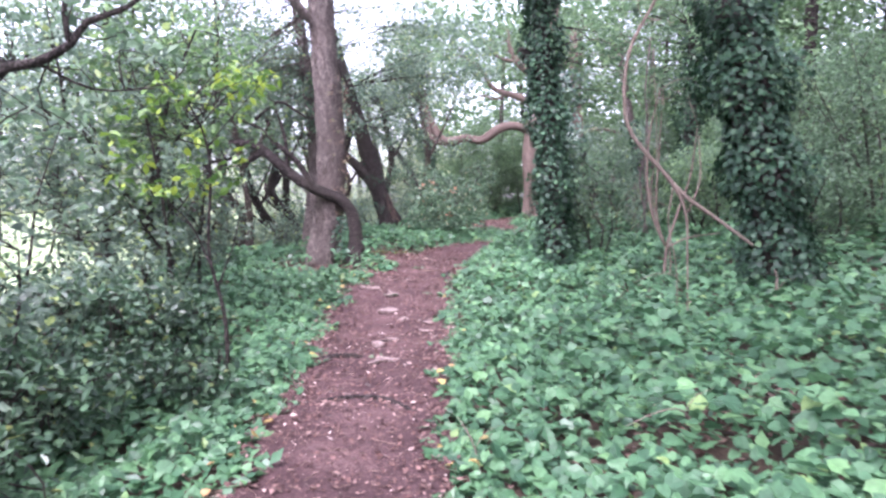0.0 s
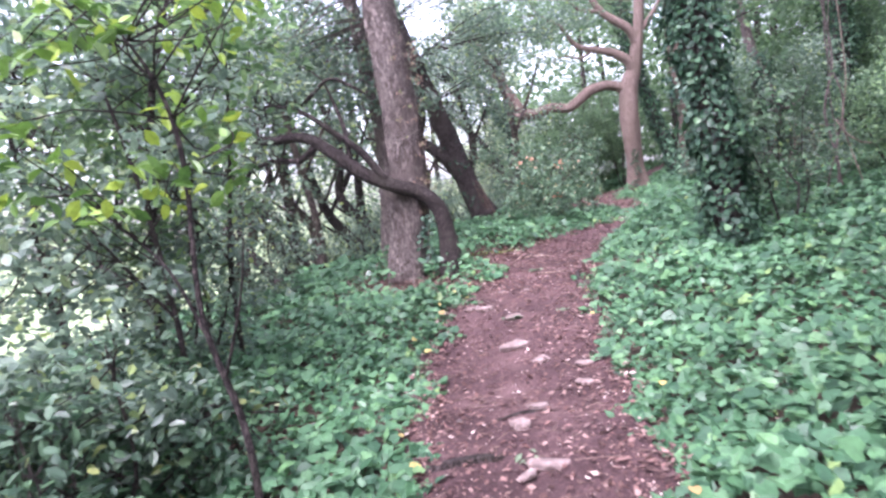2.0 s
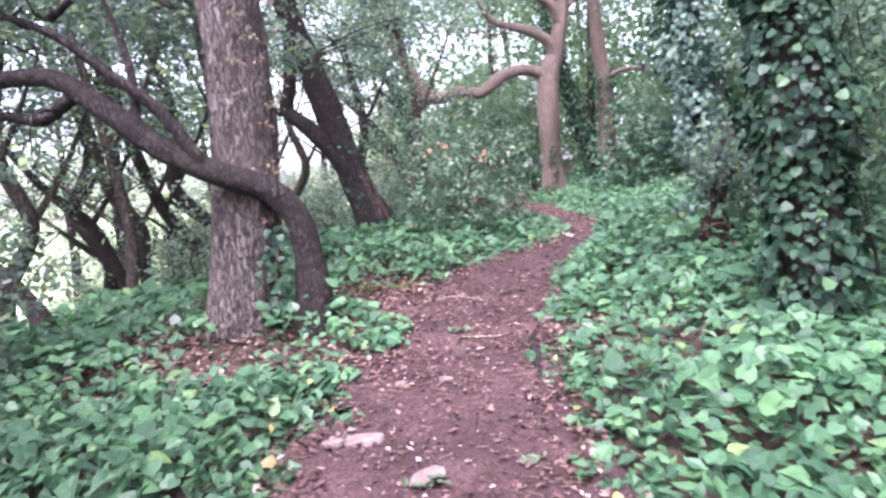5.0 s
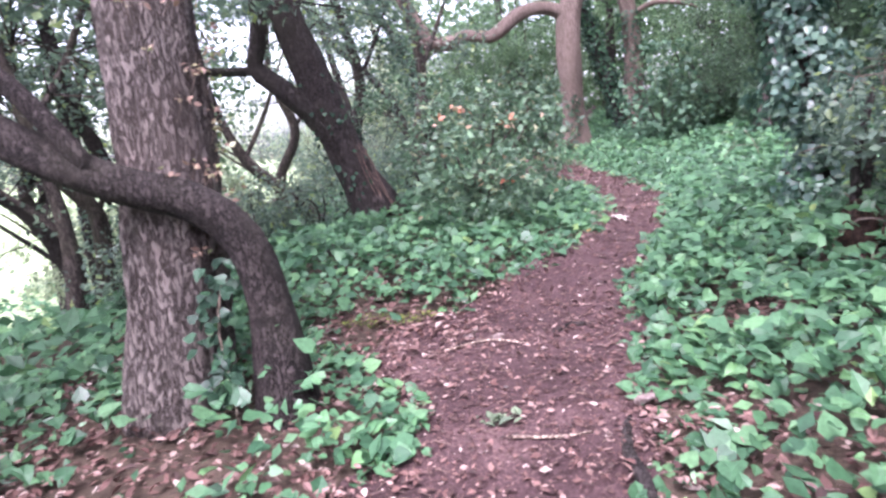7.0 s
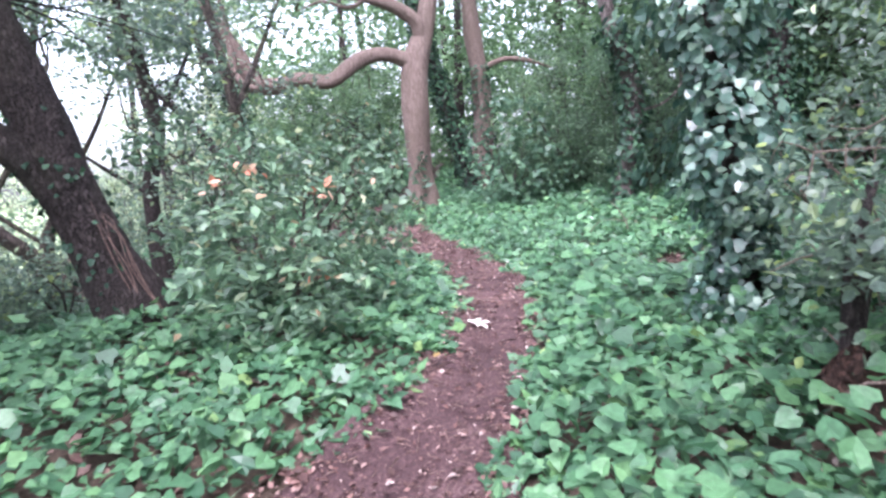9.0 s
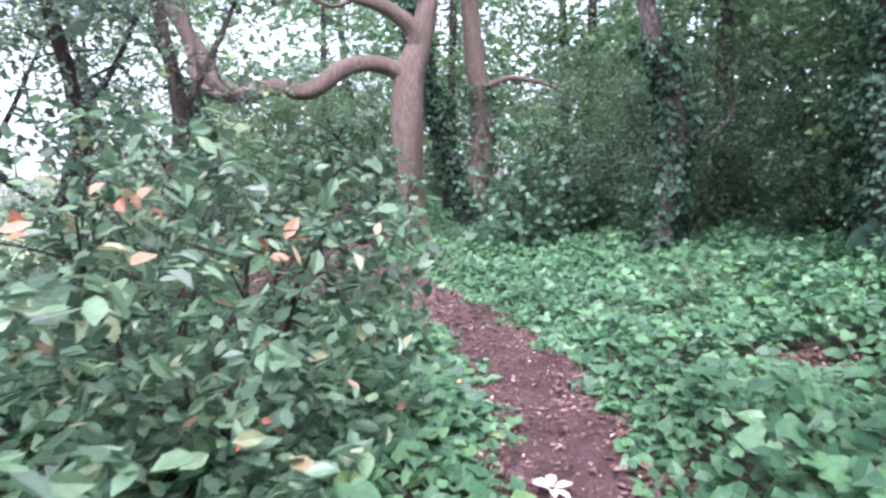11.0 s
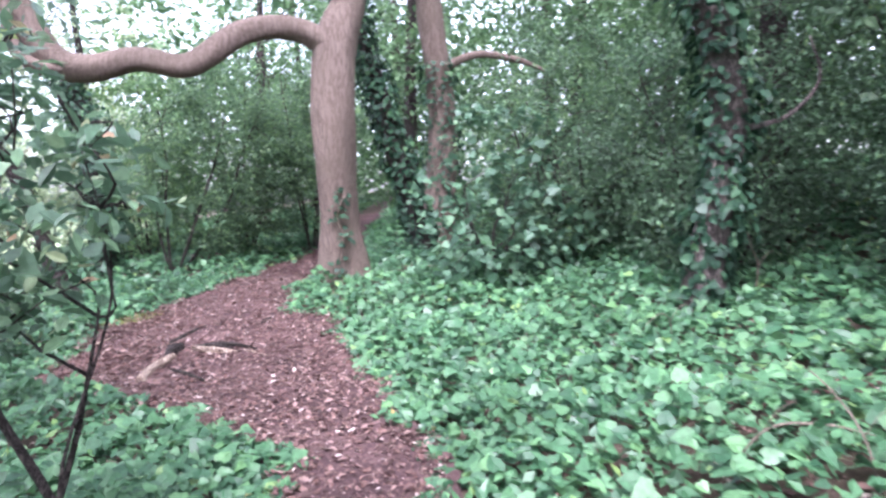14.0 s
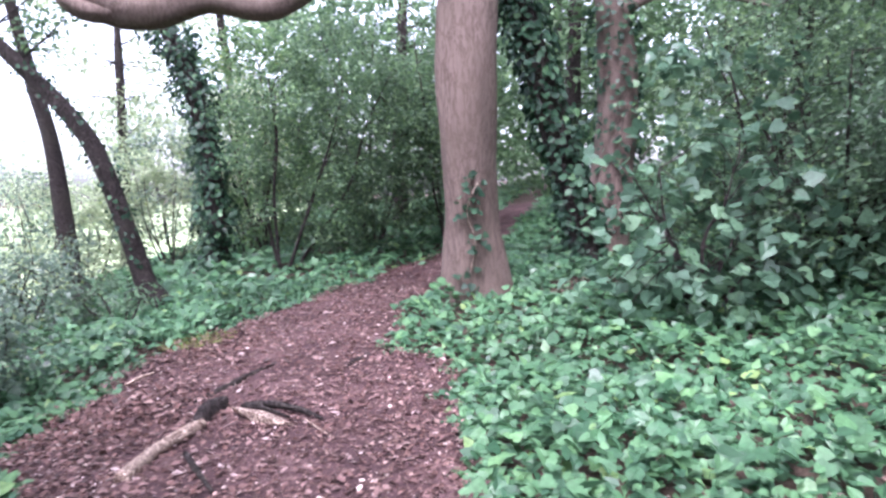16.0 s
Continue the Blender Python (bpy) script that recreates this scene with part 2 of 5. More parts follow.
def smooth_line(pts, radii, step):
    """Catmull-Rom through the points, with the radii carried along."""
    p = np.array(pts, float)
    r = np.array(radii, float)
    if len(r) != len(p):
        r = np.interp(np.linspace(0, 1, len(p)), np.linspace(0, 1, len(r)), r)
    q = np.vstack([2 * p[0] - p[1], p, 2 * p[-1] - p[-2]])
    out, rad = [], []
    for i in range(len(p) - 1):
        n = max(2, int(np.linalg.norm(p[i + 1] - p[i]) / step))
        t = np.linspace(0, 1, n, endpoint=False)[:, None]
        a, b, c, d = q[i], q[i + 1], q[i + 2], q[i + 3]
        out.append(0.5 * (2 * b + (c - a) * t + (2 * a - 5 * b + 4 * c - d) * t ** 2 + (3 * b - a - 3 * c + d) * t ** 3))
        rad.append(r[i] + (r[i + 1] - r[i]) * t[:, 0])
    return np.vstack(out + [p[-1:]]), np.concatenate(rad + [r[-1:]])


def tube(pts, radii, seg=10, step=0.12, rough=0.0, rng=None, ridges=0, ridge_depth=0.0):
    """A bent, tapering, uneven stem: vertices and quads. Ends closed by shrinking rings."""
    line, rad = smooth_line(pts, radii, step)
    tan = np.gradient(line, axis=0)
    tan /= np.linalg.norm(tan, axis=1, keepdims=True) + 1e-9
    side = np.cross(tan[0], (0.3, 0.9, 0.2))
    side /= np.linalg.norm(side)
    rings = []
    ang = np.linspace(0, 2 * np.pi, seg, endpoint=False)
    ph = rng.uniform(0, 6.28, 8) if rng is not None else np.zeros(8)
    for i in range(len(line)):
        side = side - tan[i] * (side @ tan[i])
        side /= np.linalg.norm(side) + 1e-9
        up = np.cross(tan[i], side)
        s = i * step
        rr = rad[i] * (1 + rough * (0.5 * np.sin(2 * ang + ph[0] + s * 1.3) + 0.4 * np.sin(3 * ang + ph[1] - s * 2.1) + 0.5 * np.sin(s * 3.3 + ph[2]) + 0.3 * np.sin(5 * ang + s * 4 + ph[3])))
        if ridges:
            wobble = 0.5 * np.sin(s * 2.3 + ph[4]) + 0.3 * np.sin(s * 5.9 + ph[5] + 3 * ang)
            rr = rr + ridge_depth * (np.abs(np.sin(ridges * 0.5 * ang + wobble)) - 0.5) + ridge_depth * 0.5 * np.sin(ang * 7 + s * 9 + ph[6])
        rings.append(line[i] + rr[:, None] * (np.cos(ang)[:, None] * side + np.sin(ang)[:, None] * up))
    v = np.vstack([np.tile(line[0], (seg, 1)), *rings, np.tile(line[-1] + tan[-1] * rad[-1] * 0.4, (seg, 1))])
    m = len(rings) + 2
    i, j = np.meshgrid(np.arange(m - 1), np.arange(seg), indexing="ij")
    a, b = (i * seg + j).ravel(), (i * seg + (j + 1) % seg).ravel()
    return v, np.stack([a, b, b + seg, a + seg], 1)


def join(pieces):
    vs, fs, n = [], [], 0
    for v, f in pieces:
        vs.append(v)
        fs.append(f + n)
        n += len(v)
    return np.vstack(vs), np.vstack(fs)


# Leaf outlines lie along +y from the stalk, with z up, about one unit long; faces are triangles.
def fan(points, lift):
    p = np.array([(0, 0.42, -lift)] + [(x, y, z) for x, y, z in points], float)
    n = len(p) - 1
    return p, np.array([(0, 1 + k, 1 + (k + 1) % n) for k in range(n)])


IVY_SHAPE = fan([(0, 0.02, 0), (0.3, -0.1, -0.03), (0.52, 0.22, 0.05), (0.34, 0.58, 0.02), (0, 0.94, -0.1), (-0.34, 0.58, 0.02), (-0.52, 0.22, 0.05), (-0.3, -0.1, -0.03)], 0.05)
LOBED_SHAPE = fan([(0, 0, 0), (0.46, 0.08, 0.04), (0.36, 0.6, 0.02), (0, 0.95, -0.1), (-0.36, 0.6, 0.02), (-0.46, 0.08, 0.04)], 0.05)
OVAL_SHAPE = (np.array([(0, 0, 0), (0.22, 0.3, 0.06), (0.24, 0.62, 0.05), (0, 1, -0.08), (-0.24, 0.62, 0.05), (-0.22, 0.3, 0.06)], float),
              np.array([(0, 1, 2), (0, 2, 3), (0, 3, 4), (0, 4, 5)]))
SIMPLE_SHAPE = (np.array([(0, 0, 0), (0.3, 0.45, 0.06), (0, 1, -0.06), (-0.3, 0.45, 0.06)], float), np.array([(0, 1, 2), (0, 2, 3)]))
WIDE_SHAPE = (np.array([(0, 0, 0), (0.46, 0.22, 0.07), (0.3, 0.7, 0.0), (0, 0.95, -0.1), (-0.3, 0.7, 0.0), (-0.46, 0.22, 0.07)], float), np.array([(0, 1, 2), (0, 2, 3), (0, 3, 4), (0, 4, 5)]))


def leaves(name, pos, normal, size, shape, mat, rng, heading=None):
    """One mesh of many separate leaves: each at its place, facing along its normal."""
    n = len(pos)
    normal = normal / (np.linalg.norm(normal, axis=1, keepdims=True) + 1e-9)
    h = rng.normal(size=(n, 3)) if heading is None else heading + rng.normal(size=(n, 3)) * 0.5
    ya = h - normal * (h * normal).sum(1, keepdims=True)
    ya /= np.linalg.norm(ya, axis=1, keepdims=True) + 1e-9
    xa = np.cross(ya, normal)
    v, f = shape
    s = size[:, None, None]
    wide = rng.uniform(0.8, 1.15, n)[:, None, None]
    bend = rng.uniform(-0.5, 2.2, n)[:, None, None]
    pts = pos[:, None, :] + s * (wide * v[None, :, :1] * xa[:, None, :] + v[None, :, 1:2] * ya[:, None, :] + bend * v[None, :, 2:] * normal[:, None, :])
    faces = f[None] + (np.arange(n) * len(v))[:, None, None]
    return mesh_of(name, pts.reshape(-1, 3), faces.reshape(-1, 3), mat)


def scatter_clumps(rng, centres, spread, per, flat=0.55):
    """Leaf places in loose sprays round the centres, and the way each faces."""
    c = np.repeat(np.asarray(centres, float), per, axis=0)
    d = rng.normal(size=c.shape)
    d /= np.linalg.norm(d, axis=1, keepdims=True)
    d *= (rng.uniform(0.05, 1, len(c)) ** 0.5)[:, None]
    off = d * spread * np.array([1, 1, flat])
    nrm = d * 0.5 + np.array([0, 0, 0.9]) + rng.normal(size=c.shape) * 0.6
    return c + off, nrm


def clump_centres(rng, middle, radii, n, hollow=0.35):
    d = rng.normal(size=(n, 3))
    d /= np.linalg.norm(d, axis=1, keepdims=True)
    return np.asarray(middle) + d * (rng.uniform(hollow, 1, n) ** 0.6)[:, None] * np.asarray(radii)


def twigs_to(rng, roots, centres, r0=0.012, r1=0.004, seg=3, sag=0.12):
    """Thin branches from the nearest root point to each spray of leaves."""
    roots = np.asarray(roots, float)
    out = []
    for c in centres:
        a = roots[np.argmin(((roots - c) ** 2).sum(1) + rng.uniform(0, 0.3, len(roots)))]
        mid = (a + c) / 2 + rng.normal(size=3) * 0.08 + np.array([0, 0, sag * np.linalg.norm(c - a) * 0.5])
        out.append(tube([a, mid, c], [r0, r0 * 0.7, r1], seg, 0.45, 0.1, rng))
    return join(out)

# ---- the land, the path, the ivy on the ground ----
def graded(a, b, lo, hi, fine, coarse):
    """Coordinates that are close together from lo to hi and spread towards a and b."""
    inner = np.arange(lo, hi, fine)
    left = lo - np.cumsum(coarse * 1.35 ** np.arange(40))
    right = hi + np.cumsum(coarse * 1.35 ** np.arange(40))
    return np.concatenate([left[left > a][::-1], inner, right[right < b]])


def make_ground():
    xs, ys = graded(-900, 900, -5, 9, 0.18, 0.3), graded(-900, 900, -2, 34, 0.18, 0.3)
    gx, gy = np.meshgrid(xs, ys)
    gz = land(gx, gy) - 0.012 * on_path(gx, gy)
    far = np.clip((np.hypot(gx - 2, gy - 14) - 50) / 300, 0, 1)
    gz = gz * (1 - far) - 3 * far
    m, n = gx.shape
    i, j = np.meshgrid(np.arange(m - 1), np.arange(n - 1), indexing="ij")
    a = (i * n + j).ravel()
    return mesh_of("ground", np.stack([gx, gy, gz], -1).reshape(-1, 3), np.stack([a, a + 1, a + n + 1, a + n], 1), SOIL, True)


ground = tagged(new("ground", make_ground()), "dark woodland soil with leaf litter on a gentle slope", "ground", kind="structure")


def make_path():
    rng = np.random.default_rng(3)
    ys = np.arange(-6, 36, 0.06)
    us = np.linspace(0, 1, 25)
    wob = np.interp(ys, np.arange(-7, 38, 0.23), rng.normal(size=len(np.arange(-7, 38, 0.23))) * 0.045)
    lo, hi = at_y(EDGE_L, ys) - 0.1 + wob, at_y(EDGE_R, ys) + 0.1 + np.roll(wob, 17)
    gx = lo[:, None] + (hi - lo)[:, None] * us[None]
    gy = np.repeat(ys[:, None], len(us), 1)
    dish = 0.03 * (1 - (2 * us - 1) ** 2)[None]
    rough = 0.010 * np.sin(gx * 17 + gy * 3) * np.sin(gy * 13 - gx * 5) + 0.006 * np.sin(gx * 41) * np.sin(gy * 37)
    gz = land(gx, gy) + 0.045 - dish + rough
    gz[:, 0] = land(gx[:, 0], gy[:, 0]) - 0.03
    gz[:, -1] = land(gx[:, -1], gy[:, -1]) - 0.03
    m, n = gx.shape
    i, j = np.meshgrid(np.arange(m - 1), np.arange(n - 1), indexing="ij")
    a = (i * n + j).ravel()
    return mesh_of("path", np.stack([gx, gy, gz], -1).reshape(-1, 3), np.stack([a, a + 1, a + n + 1, a + n], 1), TRODDEN, True)


path = tagged(new("path", make_path()), "narrow trodden reddish-brown earth footpath winding through ivy", "path", kind="structure")


def path_top(x, y):
    lo, hi = at_y(EDGE_L, y) - 0.1, at_y(EDGE_R, y) + 0.1
    u = np.clip((x - lo) / (hi - lo), 0, 1)
    return land(x, y) + 0.045 - 0.03 * (1 - (2 * u - 1) ** 2)


BARE = ((3.85, 16.0, 0.26), (-0.62, 11.1, 0.25), (1.55, 12.1, 0.3), (2.42, 12.48, 0.2), (-0.35, 12.75, 0.5), (-1.5, 11.3, 0.5), (2.35, 15.1, 0.1), (-2.0, 13.2, 0.3), (1.3, 24.6, 0.5), (1.1, 22.9, 0.5),
        (0.35, 13.15, 0.15), (4.9, 24.6, 0.5), (-1.0, 7.2, 0.12), (5.2, 18.6, 0.2), (1.75, 20.9, 0.25))


def ivy_cover(x, y, rng):
    """Which places carry ivy: not the path, thinly the bare spots."""
    keep = ~on_path(x, y)
    for bx, by, br in BARE:
        d = np.hypot(x - bx, y - by) / br
        keep &= rng.uniform(size=len(x)) < np.clip((d - 0.55) / 0.6, 0.07, 1)
    for bx, by, br, share in THIN:
        keep &= (np.hypot(x - bx, y - by) > br * rng.uniform(0.75, 1.1, len(x))) | (rng.uniform(size=len(x)) < share)
    patch = np.sin(x * 1.3 + 1.7 * np.sin(y * 0.9)) * np.sin(y * 1.1 + 0.8 * np.sin(x * 1.7))
    return keep & (rng.uniform(size=len(x)) < np.clip(1.0 + 0.35 * patch, 0.6, 1))


def mound(x, y):
    """Height of the ivy's cushions; they swell on the upper side of the bend and at the bent tree's foot."""
    swell = 0.2 * np.exp(-((x - at_y(EDGE_R, y) - 0.45) / 0.4) ** 2 - ((y - 13.8) / 2.2) ** 2) + 0.2 * np.exp(-((x + 0.95) ** 2 + (y - 11.7) ** 2) / 0.16)
    return 0.10 + swell + 0.06 * np.sin(x * 2.7 + 0.5 * y) * np.sin(y * 2.1) + 0.06 * np.sin(x * 6.1 + y) * np.sin(y * 5.3 - x)


# Places where the ivy grows thinly over dead leaves: x, y, reach, share that is left.
THIN = ((-1.55, 11.3, 0.85, 0.42), (-0.95, 11.9, 0.7, 0.5), (-1.9, 12.2, 0.7, 0.5), (0.95, 11.05, 0.42, 0.4), (1.2, 10.6, 0.4, 0.5), (-0.45, 13.1, 0.35, 0.55), (2.1, 4.4, 0.5, 0.6))


def ground_ivy(name, seed, x0, x1, y0, y1, density, lo, hi, shape, inside=None, outside=None, mat=None, height=1.0, past=None):
    rng = np.random.default_rng(seed)
    n = int((x1 - x0) * (y1 - y0) * density)
    x, y = rng.uniform(x0, x1, n), rng.uniform(y0, y1, n)
    keep = ivy_cover(x, y, rng)
    gap = np.minimum(np.abs(x - at_y(EDGE_L, y)), np.abs(x - at_y(EDGE_R, y)))
    if inside is not None:
        keep &= np.abs(x - at_y(MIDDLE, y) - 0.8) < inside
    if outside is not None:
        keep &= (np.abs(x - at_y(MIDDLE, y) - 0.8) >= outside) | (y > past)
    x, y, gap = x[keep], y[keep], gap[keep]
    n = len(x)
    deep = rng.uniform(0, 1, n) ** 0.7
    edge = np.clip(gap / 0.35, 0.25, 1)
    z = land(x, y) + 0.02 + deep * mound(x, y) * 1.5 * edge * height
    nrm = np.stack([rng.normal(size=n) * 0.46 - 0.04, rng.normal(size=n) * 0.44 - 0.3, np.ones(n)], 1)
    size = (lo + (hi - lo) * rng.uniform(0, 1, n) ** 1.5) * (0.8 + 0.3 * deep)
    return leaves(name, np.stack([x, y, z], 1), nrm, size, shape, mat or IVY, rng)


tagged(new("ground_ivy", ground_ivy("ground_ivy", 11, -4.2, 8.0, 1.5, 27.5, 430, 0.04, 0.102, IVY_SHAPE, inside=4.1)),
       "glossy green ivy leaves carpeting the ground beside the path", "ivy", kind="stuff")
tagged(new("lower_ivy", ground_ivy("lower_ivy", 13, -4.2, 8.0, 1.5, 27.5, 380, 0.06, 0.12, SIMPLE_SHAPE, inside=4.1, height=0.6)),
       "shaded lower leaves of the ground ivy", "ivy", kind="stuff")
tagged(new("ground_ivy_beyond", ground_ivy("ground_ivy_beyond", 12, -9, 13, 0, 42, 125, 0.13, 0.22, SIMPLE_SHAPE, outside=4.1, past=27.5)),
       "green ivy leaves carpeting the woodland floor further off", "ivy", kind="stuff")


def outer_ivy():
    rng = np.random.default_rng(15)
    n = 42000
    x, y = rng.uniform(-16, 22, n), rng.uniform(-10, 50, n)
    mid = np.abs(x - at_y(MIDDLE, y))
    seen = (x > -9) & (x < 13) & (y > 0) & (y < 42) & ((mid >= 3.4) | (y > 1.5))
    keep = ~seen & ~on_path(x, y)
    x, y = x[keep], y[keep]
    n = len(x)
    nrm = np.stack([rng.normal(size=n) * 0.3, rng.normal(size=n) * 0.3, np.ones(n)], 1)
    return leaves("outer_ivy", np.stack([x, y, land(x, y) + rng.uniform(0.04, 0.16, n)], 1), nrm, rng.uniform(0.24, 0.4, n), SIMPLE_SHAPE, IVY, rng)


tagged(new("outer_ivy", outer_ivy()), "ivy and low green growth on the farther woodland floor", "ivy", kind="stuff")


def nettle_cover():
    """Taller soft leaves that stand out of the ivy."""
    rng = np.random.default_rng(14)
    n = 8000
    cx, cy = rng.uniform(0.9, 6.5, n), rng.uniform(1.5, 22, n)
    keep = (cx - at_y(EDGE_R, cy) > 0.35) & (np.sin(cx * 1.1 + 2) * np.sin(cy * 0.8 + 0.5) > 0.15)
    cx, cy = cx[keep], cy[keep]
    h = rng.uniform(0.12, 0.42, len(cx))
    p = np.stack([cx, cy, land(cx, cy) + h], 1)
    nrm = np.stack([rng.normal(size=len(cx)) * 0.4, rng.normal(size=len(cx)) * 0.4, np.ones(len(cx))], 1)
    return leaves("tall_leaves", p, nrm, rng.uniform(0.055, 0.105, len(cx)), IVY_SHAPE, IVY, rng)


tagged(new("low_herbs", nettle_cover()), "soft green herb leaves standing out of the ivy", "herbs", kind="stuff")


def litter_mesh(name, seed, n, x0, x1, y0, y1, keep_fn, lo, hi, top, mat=None, shape=SIMPLE_SHAPE):
    rng = np.random.default_rng(seed)
    x, y = rng.uniform(x0, x1, n), rng.uniform(y0, y1, n)
    k = keep_fn(x, y, rng)
    x, y = x[k], y[k]
    n = len(x)
    z = top(x, y) + rng.uniform(0.004, 0.02, n)
    nrm = np.stack([rng.normal(size=n) * 0.3, rng.normal(size=n) * 0.3, np.ones(n)], 1)
    return leaves(name, np.stack([x, y, z], 1), nrm, lo + (hi - lo) * rng.uniform(0, 1, n) ** 2.2, shape, mat or LITTER, rng)


def litter_density(x, y, rng):
    """Litter gathers at the path's sides and on the wide bend, less on the worn middle."""
    lo, hi = at_y(EDGE_L, y), at_y(EDGE_R, y)
    u = np.abs(2 * (x - lo) / (hi - lo) - 1)
    worn = np.where(y > 19.5, 0.5, np.where((y > 10.5) & (y < 13.2), 0.6, 0.32))
    return on_path(x, y, 0.08) & (rng.uniform(size=len(x)) < worn + (1 - worn) * np.clip(u, 0, 1.2) ** 3)


tagged(new("leaf_litter", litter_mesh("leaf_litter", 21, 330000, -1.2, 4.5, 1.5, 29, litter_density, 0.012, 0.055, path_top)),
       "dry brown leaf fragments scattered over the footpath", "leaf litter", kind="stuff")
tagged(new("bend_litter", litter_mesh("bend_litter", 25, 17000, 0.2, 4.2, 18.5, 26.5, lambda x, y, r: on_path(x, y, 0.05), 0.02, 0.075, path_top, FLAKE)),
       "pale pinkish dry leaf flakes covering the wide bend", "leaf litter", kind="stuff")
tagged(new("woodland_litter", litter_mesh("woodland_litter", 22, 26000, -4, 7, 1.5, 28, lambda x, y, r: ~on_path(x, y, -0.05), 0.04, 0.10, land)),
       "reddish-brown dead leaves lying under the ivy", "leaf litter", kind="stuff")


def spots(x, y, rng):
    k = np.zeros(len(x), bool)
    for bx, by, br in BARE:
        k |= np.hypot(x - bx, y - by) < br * rng.uniform(0.6, 1.5, len(x))
    for bx, by, br, _ in THIN:
        k |= (np.hypot(x - bx, y - by) < br * rng.uniform(0.6, 1.2, len(x))) & ~on_path(x, y, -0.15)
    return k


tagged(new("dead_leaf_drift", litter_mesh("dead_leaf_drift", 24, 110000, -2.8, 5.6, 3.8, 25.3, spots, 0.03, 0.08, lambda x, y: land(x, y) + 0.04, shape=OVAL_SHAPE)),
       "curled reddish-brown dead leaves gathered where the ivy is thin", "leaf litter", kind="stuff")


def needle_litter():
    """Fine twigs and needles on the path."""
    rng = np.random.default_rng(23)
    n = 9000
    x, y = rng.uniform(-1.1, 4.2, n), rng.uniform(2, 27, n)
    k = on_path(x, y)
    x, y = x[k], y[k]
    pieces = []
    for a, b in zip(x, y):
        t = rng.uniform(0, 6.28)
        ln = rng.uniform(0.02, 0.09) * (2.4 if rng.uniform() < 0.05 else 1)
        d = np.array([math.cos(t), math.sin(t)]) * ln / 2
        r = rng.uniform(0.0008, 0.0026)
        p, q = np.array([a, b]) - d, np.array([a, b]) + d
        zp, zq = path_top(p[0], p[1]) + 0.012, path_top(q[0], q[1]) + 0.014 + rng.uniform(0, 0.01)
        side = np.array([-math.sin(t), math.cos(t)]) * r
        v = np.array([(*(p - side), zp), (*(p + side), zp), (*p, zp + 2 * r), (*(q - side), zq), (*(q + side), zq), (*q, zq + 2 * r)])
        pieces.append((v, np.array([(0, 1, 4, 3), (1, 2, 5, 4), (2, 0, 3, 5)])))
    v, f = join(pieces)
    return mesh_of("twig_litter", v, f, TWIG)


tagged(new("twig_litter", needle_litter()), "fine broken twigs scattered over the footpath", "twigs", kind="stuff")


def make_meadow():
    xs, ys = np.concatenate([np.arange(-400, -60, 20.0), np.arange(-60, -11.9, 2.0)]), np.arange(-60, 341, 4.0)
    gx, gy = np.meshgrid(xs, ys)
    gz = land(gx, gy) + 0.06 + 0.05 * np.sin(gx) * np.sin(gy * 0.7)
    m, n = gx.shape
    i, j = np.meshgrid(np.arange(m - 1), np.arange(n - 1), indexing="ij")
    a = (i * n + j).ravel()
    return mesh_of("meadow", np.stack([gx, gy, gz], -1).reshape(-1, 3), np.stack([a, a + 1, a + n + 1, a + n], 1), MEADOW, True)


tagged(new("meadow", make_meadow()), "open pale green meadow below the wood", "meadow", kind="structure")

# ---- climbing ivy and trees ----
def climbing_ivy(rng, line, radii, n, spread, lo, hi, shape, mat=None, drop=0.5):
    """Ivy leaves that wrap a trunk and hang outwards like shingles."""
    pts, rad = smooth_line(line, radii, 0.05)
    i = rng.integers(0, len(pts), n)
    a = rng.uniform(0, 2 * np.pi, n)
    lump = 0.6 + 0.5 * np.sin(a * 2 + pts[i, 2] * 2.3) * np.sin(pts[i, 2] * 3.1 + 1) + 0.3 * np.sin(pts[i, 2] * 7)
    d = rad[i] + spread * np.clip(lump, 0.1, 1.4) * rng.uniform(0.15, 1, n)
    out = np.stack([np.cos(a), np.sin(a), np.zeros(n)], 1)
    pos = pts[i] + out * d[:, None] + rng.normal(size=(n, 3)) * 0.02
    nrm = out + np.array([0, 0, 0.55]) + rng.normal(size=(n, 3)) * 0.35
    head = out * 0.35 + np.array([0, 0, -drop])
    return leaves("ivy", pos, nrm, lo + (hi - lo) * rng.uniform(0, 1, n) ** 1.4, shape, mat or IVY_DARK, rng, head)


def flare(line, radii, amount=1.35):
    """The foot of a trunk widens into the ground."""
    line, radii = [tuple(p) for p in line], list(radii)
    x, y, z = line[0]
    g = float(land(x, y))
    return [(x, y, g - 0.25), (x, y, g + 0.02)] + line[1:], [radii[0] * (amount + 0.2), radii[0] * amount] + radii[1:]


